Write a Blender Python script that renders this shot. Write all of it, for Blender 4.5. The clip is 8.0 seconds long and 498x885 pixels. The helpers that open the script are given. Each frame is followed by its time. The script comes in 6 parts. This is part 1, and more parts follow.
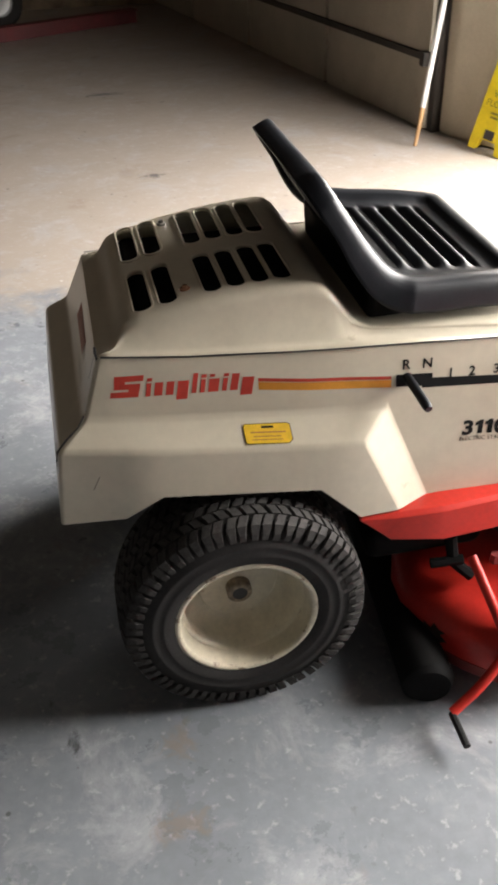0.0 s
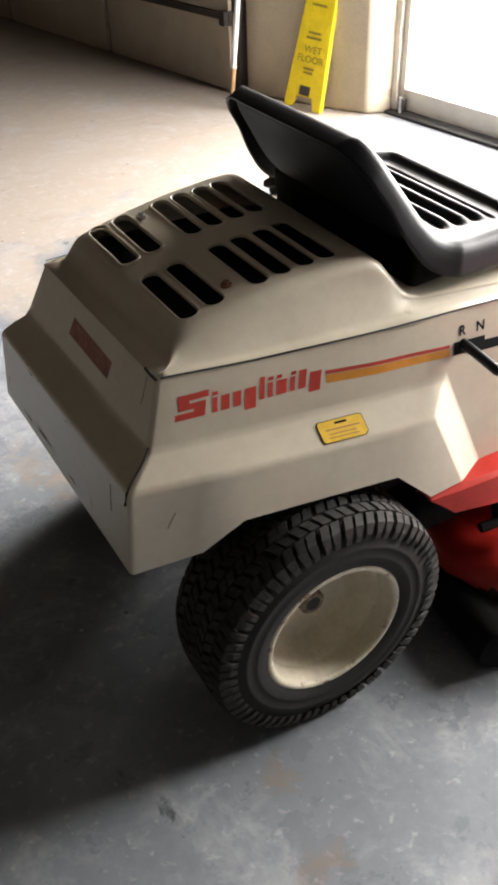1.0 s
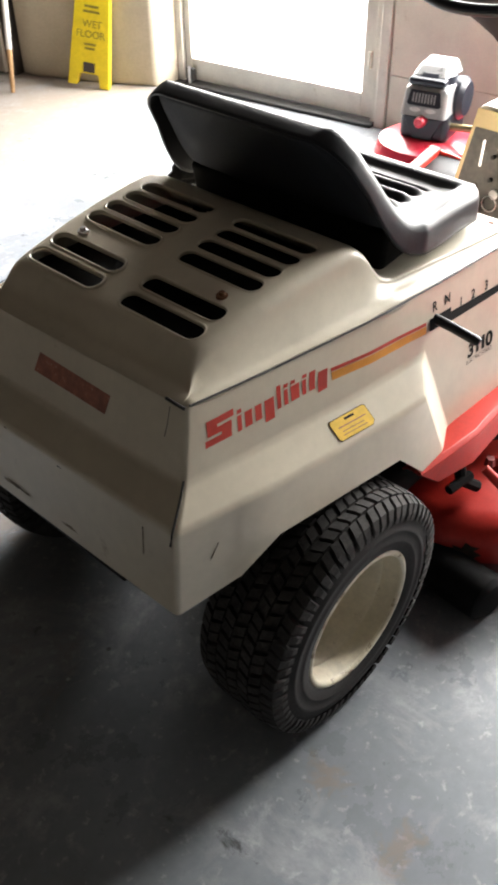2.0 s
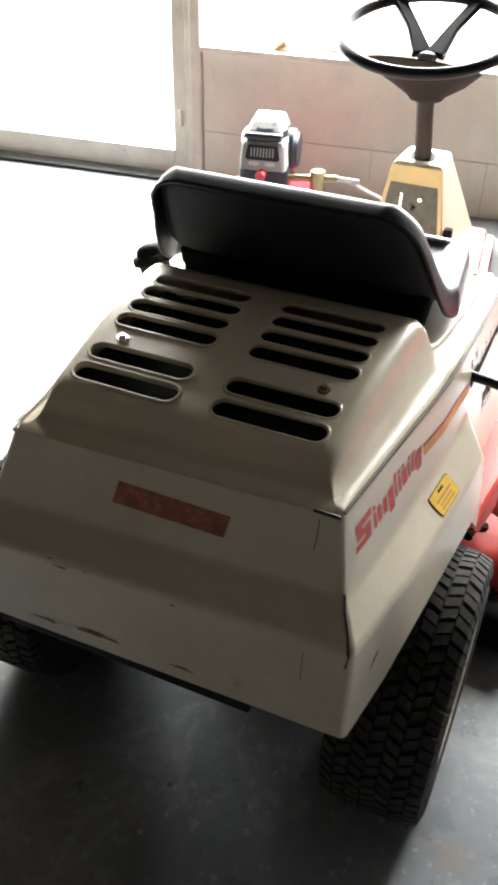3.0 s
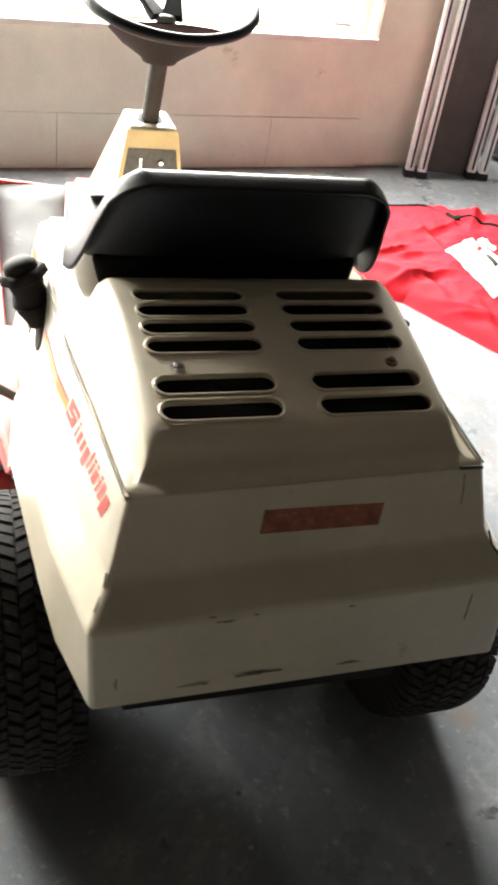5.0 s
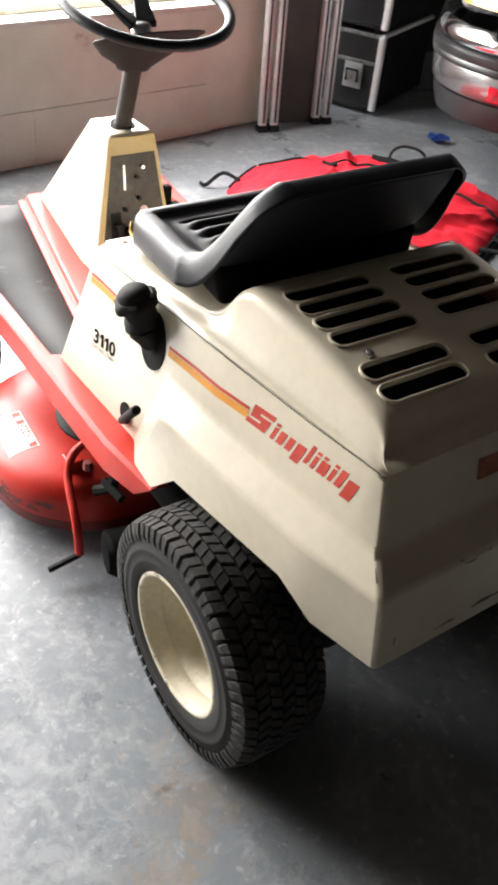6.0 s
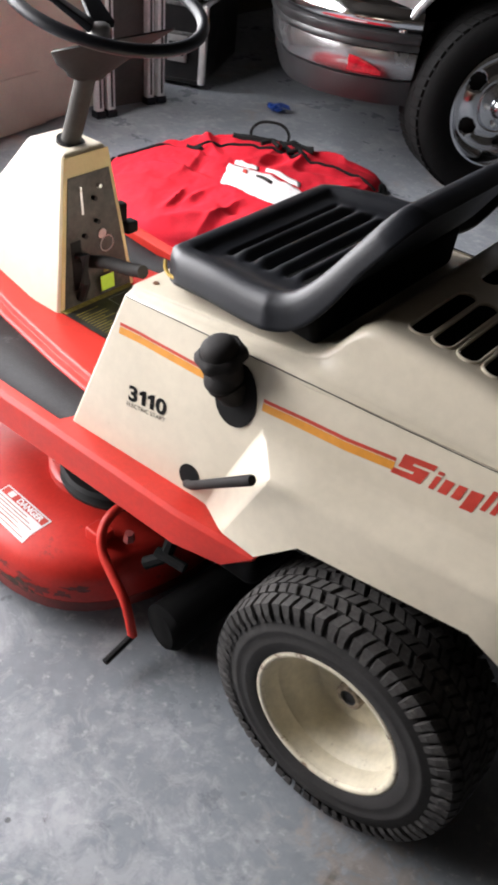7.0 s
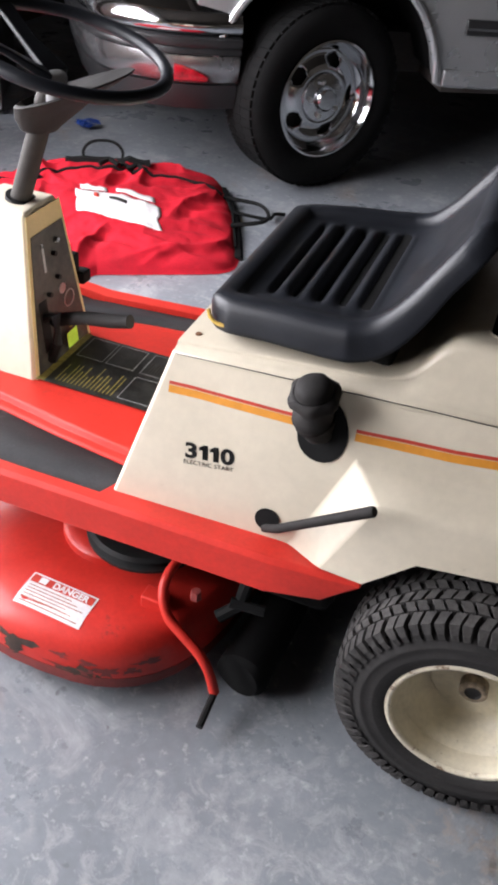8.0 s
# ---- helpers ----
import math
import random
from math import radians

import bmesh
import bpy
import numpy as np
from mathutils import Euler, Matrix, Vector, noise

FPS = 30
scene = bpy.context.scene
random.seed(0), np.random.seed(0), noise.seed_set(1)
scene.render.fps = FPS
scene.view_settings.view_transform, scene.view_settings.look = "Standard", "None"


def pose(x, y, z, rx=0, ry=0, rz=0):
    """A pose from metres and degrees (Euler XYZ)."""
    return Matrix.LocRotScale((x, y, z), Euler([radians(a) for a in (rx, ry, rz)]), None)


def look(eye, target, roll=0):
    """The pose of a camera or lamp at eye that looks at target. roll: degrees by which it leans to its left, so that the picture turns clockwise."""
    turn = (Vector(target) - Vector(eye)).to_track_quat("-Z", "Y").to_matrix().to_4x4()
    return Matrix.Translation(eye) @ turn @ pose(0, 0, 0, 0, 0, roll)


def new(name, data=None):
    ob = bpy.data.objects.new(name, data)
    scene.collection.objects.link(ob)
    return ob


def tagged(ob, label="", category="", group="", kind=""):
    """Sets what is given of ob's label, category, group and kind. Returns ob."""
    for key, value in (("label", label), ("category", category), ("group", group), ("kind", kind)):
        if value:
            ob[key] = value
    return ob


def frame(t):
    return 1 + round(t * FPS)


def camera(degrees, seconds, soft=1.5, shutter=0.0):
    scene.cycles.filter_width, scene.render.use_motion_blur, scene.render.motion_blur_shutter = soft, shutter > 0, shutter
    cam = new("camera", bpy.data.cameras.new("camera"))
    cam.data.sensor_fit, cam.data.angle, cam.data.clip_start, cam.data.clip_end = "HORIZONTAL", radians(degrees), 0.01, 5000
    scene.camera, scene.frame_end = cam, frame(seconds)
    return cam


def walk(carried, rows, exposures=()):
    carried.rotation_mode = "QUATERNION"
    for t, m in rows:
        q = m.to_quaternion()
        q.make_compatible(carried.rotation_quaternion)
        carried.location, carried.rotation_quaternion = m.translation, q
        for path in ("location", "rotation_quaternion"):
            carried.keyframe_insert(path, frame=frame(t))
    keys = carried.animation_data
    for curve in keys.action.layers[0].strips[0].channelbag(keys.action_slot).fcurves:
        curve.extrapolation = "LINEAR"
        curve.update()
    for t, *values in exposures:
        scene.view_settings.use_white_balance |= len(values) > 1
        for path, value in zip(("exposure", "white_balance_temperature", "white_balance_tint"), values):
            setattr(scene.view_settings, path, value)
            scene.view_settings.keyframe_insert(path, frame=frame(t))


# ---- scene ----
cam = camera(31.9, 8.0, soft=3.4, shutter=0.2)

PATH = [
    (0, (-0.183, -1.308, 1.217), (0.142, 0.298, 0.07), -1.4),
    (0.5, (-0.382, -1.238, 1.227), (0.218, 0.264, 0.051), -0.1),
    (1, (-0.507, -1.048, 1.19), (0.254, 0.352, -0.017), -2.0),
    (1.5, (-0.586, -0.944, 1.2), (0.338, 0.304, -0.06), -2.8),
    (1.7, (-0.624, -0.898, 1.206), (0.371, 0.284, -0.065), -2.4),
    (2.8, (-0.859, -0.476, 1.225), (0.568, 0.222, 0.009), 1.8),
    (3, (-0.848, -0.393, 1.225), (0.622, 0.243, 0.027), 1.3),
    (3.5, (-0.855, -0.248, 1.248), (0.712, 0.141, 0.068), 3.5),
    (4, (-0.905, -0.061, 1.234), (0.722, -0.115, 0.071), 5.8),
    (4.5, (-0.95, 0.159, 1.236), (0.609, -0.243, 0.049), 7.3),
    (5, (-0.854, 0.348, 1.218), (0.631, -0.227, 0.01), 10.4),
    (5.2, (-0.826, 0.438, 1.236), (0.633, -0.174, 0.013), 8.2),
    (6.3, (-0.599, 0.915, 1.252), (0.556, -0.16, 0.023), 6.1),
    (6.5, (-0.494, 0.951, 1.228), (0.598, -0.19, 0.001), 5.5),
    (7, (-0.277, 1.031, 1.222), (0.623, -0.247, -0.027), 7.3),
    (7.5, (-0.076, 1.151, 1.218), (0.63, -0.246, -0.027), 4.6),
    (8, (0.106, 1.197, 1.226), (0.578, -0.322, 0.013), 6.1),
]
walk(cam, [(t, look(eye, target, roll)) for t, eye, target, roll in PATH],
     exposures=[(0, 0.47, 6800, 12), (1.5, 0.56, 6700, 11), (3.0, 0.76, 6550, 7), (3.5, 0.78, 6550, 6), (4.0, 0.74, 6600, 6), (4.5, 0.42, 7000, 9), (5.0, 0.88, 6900, 7), (5.2, 0.88, 6900, 7),
                (6.3, -0.21, 6500, 12), (7.0, -0.42, 6350, 14), (7.5, -0.54, 6250, 15), (8, -0.49, 6200, 16)])

# ---- world and light ----
WALL_SLOPE = 0.125          # the window wall leans this much against the tractor's axle
world = bpy.data.worlds.new("sky")
world.use_nodes = True
scene.world = world
nt = world.node_tree
sky = nt.nodes.new("ShaderNodeTexSky")
sky.sky_type = "NISHITA"
sky.sun_disc = False
sky.sun_elevation = radians(40)
sky.sun_rotation = radians(60)
nt.nodes["Background"].inputs[1].default_value = 0.12
nt.links.new(sky.outputs[0], nt.nodes["Background"].inputs[0])


def wall_at(y, z=0.0, inward=0.0):
    """A point on the inner face of the window wall; inward moves it into the room."""
    n = Vector((-1, -WALL_SLOPE, 0)).normalized()
    return Vector((2.255 - WALL_SLOPE * y, y, z)) + n * inward


def area_light(name, centre, aim, sx, sy, power, colour):
    data = bpy.data.lights.new(name, "AREA")
    data.shape, data.size, data.size_y = "RECTANGLE", sx, sy
    data.energy, data.color = power, colour
    ob = new(name, data)
    ob.matrix_world = look(centre, aim)
    return ob


win_c = wall_at(0.0, 1.25, -0.10)
area_light("window_daylight", win_c, win_c + Vector((-1, -WALL_SLOPE, -0.25)), 2.1, 1.4, 146, (1.0, 0.985, 0.97))
door_c = wall_at(1.62, 1.05, -0.10)
area_light("door_daylight", door_c, door_c + Vector((-1, -WALL_SLOPE, -0.15)), 0.75, 1.8, 72, (1.0, 0.985, 0.97))

sky_c = wall_at(0.4, 2.7, -1.7)
area_light("open_sky", sky_c, Vector((0.9, 0.3, 0.0)), 4.6, 2.4, 420, (0.97, 0.985, 1.0))


# ---- materials ----
def material(name, colour, rough=0.5, metal=0.0, vary=0.12, scale=8.0, fine=120.0, bump=0.0, second=None, patch=0.0, patch_scale=3.0,
             coat=0.0, spec=0.5, random_part=0.0):
    """Procedural surface: base colour varied at two scales, optional worn patches of a second colour, fine relief."""
    m = bpy.data.materials.new(name)
    m.use_nodes = True
    t = m.node_tree
    b = t.nodes["Principled BSDF"]
    b.inputs["Roughness"].default_value = rough
    b.inputs["Metallic"].default_value = metal
    b.inputs["Coat Weight"].default_value = coat
    b.inputs["Coat Roughness"].default_value = 0.15
    b.inputs["Specular IOR Level"].default_value = spec
    co = t.nodes.new("ShaderNodeTexCoord")

    def noise_tex(s, detail=5.0, rgh=0.6):
        n = t.nodes.new("ShaderNodeTexNoise")
        n.inputs["Scale"].default_value = s
        n.inputs["Detail"].default_value = detail
        n.inputs["Roughness"].default_value = rgh
        t.links.new(co.outputs["Object"], n.inputs["Vector"])
        return n

    def ramp(src, lo, hi):
        r = t.nodes.new("ShaderNodeMapRange")
        r.inputs["From Min"].default_value, r.inputs["From Max"].default_value = lo, hi
        r.clamp = True
        t.links.new(src, r.inputs["Value"])
        return r.outputs["Result"]

    def mix(fac, a, bcol, mode="MIX"):
        n = t.nodes.new("ShaderNodeMix")
        n.data_type, n.blend_type = "RGBA", mode
        if isinstance(fac, float):
            n.inputs[0].default_value = fac
        else:
            t.links.new(fac, n.inputs[0])
        for k, v in ((6, a), (7, bcol)):
            if isinstance(v, tuple):
                n.inputs[k].default_value = (*v, 1)
            else:
                t.links.new(v, n.inputs[k])
        return n.outputs[2]

    big, small = noise_tex(scale), noise_tex(fine, 3.0)
    dark = tuple(c * (1 - vary * 2) for c in colour)
    light = tuple(min(1, c * (1 + vary)) for c in colour)
    col = mix(ramp(big.outputs["Fac"], 0.3, 0.7), dark, light)
    col = mix(ramp(small.outputs["Fac"], 0.35, 0.65), mix(1.0, col, (1 - vary, 1 - vary, 1 - vary), "MULTIPLY"), col)
    if second:
        p = noise_tex(patch_scale, 8.0, 0.7)
        col = mix(ramp(p.outputs["Fac"], 0.62 - patch * 0.3, 0.70 - patch * 0.3), col, second)
    if random_part:
        info = t.nodes.new("ShaderNodeObjectInfo")
        r = t.nodes.new("ShaderNodeMapRange")
        r.inputs["To Min"].default_value, r.inputs["To Max"].default_value = 1 - random_part, 1.0
        t.links.new(info.outputs["Random"], r.inputs["Value"])
        comb = t.nodes.new("ShaderNodeCombineColor")
        for k in range(3):
            t.links.new(r.outputs["Result"], comb.inputs[k])
        col = mix(1.0, col, comb.outputs[0], "MULTIPLY")
    t.links.new(col, b.inputs["Base Color"])
    rr = t.nodes.new("ShaderNodeMapRange")
    rr.inputs["From Min"].default_value, rr.inputs["From Max"].default_value = 0.3, 0.7
    rr.inputs["To Min"].default_value, rr.inputs["To Max"].default_value = max(0.02, rough - 0.07), min(1, rough + 0.09)
    t.links.new(big.outputs["Fac"], rr.inputs["Value"])
    t.links.new(rr.outputs["Result"], b.inputs["Roughness"])
    if bump:
        bn = t.nodes.new("ShaderNodeBump")
        bn.inputs["Strength"].default_value = bump
        bn.inputs["Distance"].default_value = 0.002
        t.links.new(small.outputs["Fac"], bn.inputs["Height"])
        t.links.new(bn.outputs["Normal"], b.inputs["Normal"])
    return m


def glow(name, colour, strength):
    m = bpy.data.materials.new(name)
    m.use_nodes = True
    b = m.node_tree.nodes["Principled BSDF"]
    b.inputs["Base Color"].default_value = (*colour, 1)
    b.inputs["Emission Color"].default_value = (*colour, 1)
    b.inputs["Emission Strength"].default_value = strength
    return m


CREAM = material("cream_paint", (0.67, 0.602, 0.472), 0.36, vary=0.05, scale=5, fine=60, second=(0.46, 0.39, 0.28), patch=-0.09, patch_scale=11, coat=0.25)
CREAM_WHEEL = material("cream_wheel_paint", (0.62, 0.56, 0.42), 0.42, vary=0.10, scale=14, second=(0.20, 0.13, 0.07), patch=-0.055, patch_scale=24)
CHIPPED = material("chipped_cream_edge", (0.66, 0.60, 0.46), 0.45, vary=0.09, scale=30, second=(0.16, 0.09, 0.05), patch=0.20, patch_scale=34)
RED = material("red_paint", (0.60, 0.032, 0.020), 0.45, vary=0.10, scale=9, second=(0.30, 0.05, 0.03), patch=-0.10, patch_scale=16, coat=0.04, spec=0.35)
RED_WORN = material("worn_red_deck_paint", (0.56, 0.028, 0.018), 0.38, vary=0.10, scale=9, second=(0.09, 0.03, 0.025), patch=0.02, patch_scale=9, coat=0.06, spec=0.4)
BLACK_PLASTIC = material("black_seat_plastic", (0.013, 0.015, 0.020), 0.42, vary=0.25, scale=10, fine=300, bump=0.06, spec=0.30)
# seat black lifted: glare haze on the backlit seat back put into the colour
BACK_PLASTIC = material("haze_lifted_seat_back_plastic", (0.026, 0.030, 0.038), 0.6, vary=0.3, scale=9, fine=240, bump=0.08, spec=0.30)
BLACK_STEEL = material("black_steel", (0.013, 0.013, 0.013), 0.6, vary=0.2, scale=20, spec=0.22)
DARK = material("dark_greasy_metal", (0.02, 0.019, 0.018), 0.6, vary=0.3, scale=25, second=(0.05, 0.03, 0.02), patch=0.05, patch_scale=20)
RUBBER = material("black_rubber", (0.030, 0.028, 0.027), 0.8, vary=0.2, scale=15, fine=200, bump=0.2, second=(0.06, 0.053, 0.048), patch=0.0, patch_scale=18, spec=0.3)
TREAD_RUBBER = material("dusty_tread_rubber", (0.050, 0.047, 0.045), 0.85, vary=0.25, scale=25, fine=200, bump=0.3, second=(0.10, 0.09, 0.08), patch=0.0, patch_scale=24, spec=0.25)
CAR_RUBBER = material("black_car_tyre", (0.009, 0.009, 0.009), 0.8, vary=0.2, scale=15, spec=0.12)
MAT_RUBBER = material("grey_rubber_mat", (0.032, 0.033, 0.035), 0.65, vary=0.25, scale=14, fine=250, bump=0.3, second=(0.075, 0.075, 0.08), patch=0.0, patch_scale=20, spec=0.25)
GREY_PLASTIC = material("grey_brown_plastic", (0.040, 0.035, 0.031), 0.65, vary=0.15, scale=20, spec=0.3)
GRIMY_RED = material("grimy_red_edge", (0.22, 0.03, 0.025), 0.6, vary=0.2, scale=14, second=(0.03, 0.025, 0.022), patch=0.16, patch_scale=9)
FADED_INK = material("faded_sign_print", (0.30, 0.235, 0.03), 0.6, vary=0.2, scale=60)
HUB_PLASTIC = material("dull_dark_hub_plastic", (0.024, 0.022, 0.021), 0.75, vary=0.2, scale=20, spec=0.2)
# near-black of the roller; also stands for shade in liner, gap and underside
ROLLER_AND_SHADE = material("worn_roller_and_shade_black", (0.006, 0.006, 0.006), 0.85, vary=0.3, scale=20, spec=0.2)
GRIME = material("brown_grime", (0.27, 0.21, 0.145), 0.7, vary=0.3, scale=60, second=(0.30, 0.25, 0.18), patch=0.2, patch_scale=40)
MUD = material("dried_mud", (0.075, 0.045, 0.032), 0.9, vary=0.3, scale=40, second=(0.16, 0.05, 0.04), patch=0.1, patch_scale=45)
PANEL = material("printed_dash_panel", (0.055, 0.05, 0.042), 0.45, vary=0.35, scale=40, second=(0.02, 0.02, 0.02), patch=0.1, patch_scale=30)
TAN = material("yellowed_cream_trim", (0.60, 0.48, 0.24), 0.45, vary=0.06)
STEEL = material("bright_steel", (0.6, 0.6, 0.6), 0.3, 1.0, vary=0.1)
CHROME = material("chrome", (0.66, 0.67, 0.69), 0.12, 1.0, vary=0.03)
ALUMINIUM = material("brushed_aluminium", (0.85, 0.85, 0.85), 0.4, 0.25, vary=0.08, scale=15)
LOGO_RED = material("red_decal", (0.55, 0.05, 0.03), 0.45, vary=0.08, scale=40)
ORANGE = material("orange_decal", (0.72, 0.30, 0.03), 0.45, vary=0.06, scale=40)
FADED_RED = material("faded_red_decal", (0.40, 0.13, 0.075), 0.55, vary=0.15, scale=60, second=(0.52, 0.40, 0.30), patch=0.02, patch_scale=60)
YELLOW_DECAL = material("yellow_decal", (0.80, 0.50, 0.03), 0.45, vary=0.06, scale=60)
WHITE_DECAL = material("white_decal", (0.75, 0.73, 0.72), 0.5, vary=0.06, scale=60)
INK = material("black_ink", (0.014, 0.014, 0.014), 0.85, vary=0.1, spec=0.1)
INK_YELLOW = material("dull_yellow_print", (0.30, 0.25, 0.06), 0.5, vary=0.2, scale=60)
PALE_INK = material("faded_pale_print", (0.26, 0.27, 0.27), 0.6, vary=0.3, scale=50)
LIME = material("lime_tape", (0.50, 0.75, 0.06), 0.5, vary=0.05)
RUST = material("rusty_steel", (0.28, 0.12, 0.05), 0.8, vary=0.3, scale=40, second=(0.12, 0.05, 0.03), patch=0.2, patch_scale=30)
WALL_PAINT = material("old_cream_wall_paint", (0.55, 0.48, 0.36), 0.75, vary=0.08, scale=4, fine=90, bump=0.25, second=(0.38, 0.30, 0.24), patch=-0.08, patch_scale=5)
PINK_PAINT = material("tan_block_paint", (0.77, 0.745, 0.635), 0.72, vary=0.06, scale=5, fine=150, bump=0.3, second=(0.50, 0.42, 0.33), patch=-0.10, patch_scale=6, random_part=0.02)
MORTAR = material("dirty_mortar", (0.42, 0.35, 0.28), 0.9, vary=0.2, scale=20, bump=0.3)
WHITE_FRAME = material("white_window_frame", (0.72, 0.68, 0.60), 0.5, vary=0.08, scale=8, second=(0.45, 0.38, 0.30), patch=-0.06, patch_scale=10)
DOOR_PANEL = material("beige_garage_door_panel", (0.44, 0.39, 0.31), 0.6, vary=0.1, scale=3, second=(0.30, 0.25, 0.19), patch=-0.05, patch_scale=4)
DARK_STRIP = material("dark_joint_strip", (0.05, 0.042, 0.036), 0.7, vary=0.2)
SIGN_YELLOW = material("yellow_sign_plastic", (0.80, 0.62, 0.02), 0.4, vary=0.08, scale=15, fine=80)
WOOD = material("bare_wood", (0.38, 0.22, 0.10), 0.6, vary=0.2, scale=12)
WHITE_PAINT = material("white_painted_pole", (0.75, 0.73, 0.70), 0.45, vary=0.08, scale=15)
NYLON = material("red_nylon_cloth", (0.58, 0.012, 0.027), 0.8, spec=0.22, vary=0.16, scale=7, fine=260, bump=0.3)
WEBBING = material("black_webbing", (0.012, 0.012, 0.012), 0.85, vary=0.2, scale=60, bump=0.3, spec=0.15)
SILVER_PAINT = material("silver_car_paint", (0.50, 0.51, 0.52), 0.28, 0.7, vary=0.05, scale=4, coat=0.5)
BLACK_TRIM = material("black_bumper_plastic", (0.02, 0.02, 0.021), 0.35, vary=0.15, scale=10)
BUMPER_GREY = material("satin_grey_bumper", (0.40, 0.40, 0.41), 0.20, 0.9, vary=0.1, scale=6)
DULL_EDGE = material("scuffed_case_edge", (0.20, 0.20, 0.20), 0.5, 0.3, vary=0.3, scale=30)
RED_LENS = material("red_lamp_lens", (0.50, 0.008, 0.02), 0.12, vary=0.25, scale=30, coat=0.6)
AMBER = material("amber_lamp_lens", (0.75, 0.28, 0.02), 0.12, vary=0.06, coat=0.6)
CASE_BLACK = material("black_case_laminate", (0.014, 0.014, 0.015), 0.4, vary=0.2, scale=12)
PINKRED = material("red_tank_paint", (0.62, 0.03, 0.06), 0.3, vary=0.08, scale=12, coat=0.4)
SILVER_PLASTIC = material("silver_plastic", (0.46, 0.46, 0.46), 0.32, 0.35, vary=0.08, scale=12)
NAVY = material("dark_blue_plastic", (0.014, 0.017, 0.028), 0.35, vary=0.15, scale=12)
BRASS = material("dull_brass", (0.45, 0.36, 0.20), 0.35, 0.9, vary=0.15, scale=25)
BLUE_FOIL = material("blue_wrapper", (0.03, 0.08, 0.35), 0.3, vary=0.3, scale=60)
CARD = material("brown_card", (0.42, 0.27, 0.15), 0.8, vary=0.1, scale=10)
# unseen ceiling: colour set far below real board to cut bounce light
CEIL = material("low_bounce_ceiling", (0.026, 0.021, 0.016), 0.8, vary=0.06, scale=3)
# wall colours kept this low to limit the light bounced back into the room
DIM_WALL = material("low_bounce_dark_block", (0.055, 0.045, 0.034), 0.85, vary=0.15, scale=4, bump=0.3)
WEST_WALL = material("low_bounce_block_paint", (0.068, 0.058, 0.046), 0.8, vary=0.12, scale=4, bump=0.3)
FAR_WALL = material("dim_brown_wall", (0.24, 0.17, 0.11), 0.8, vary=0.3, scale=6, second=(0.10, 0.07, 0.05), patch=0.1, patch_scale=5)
OUTSIDE = glow("bright_overcast_outside", (1.0, 0.99, 0.97), 6.0)


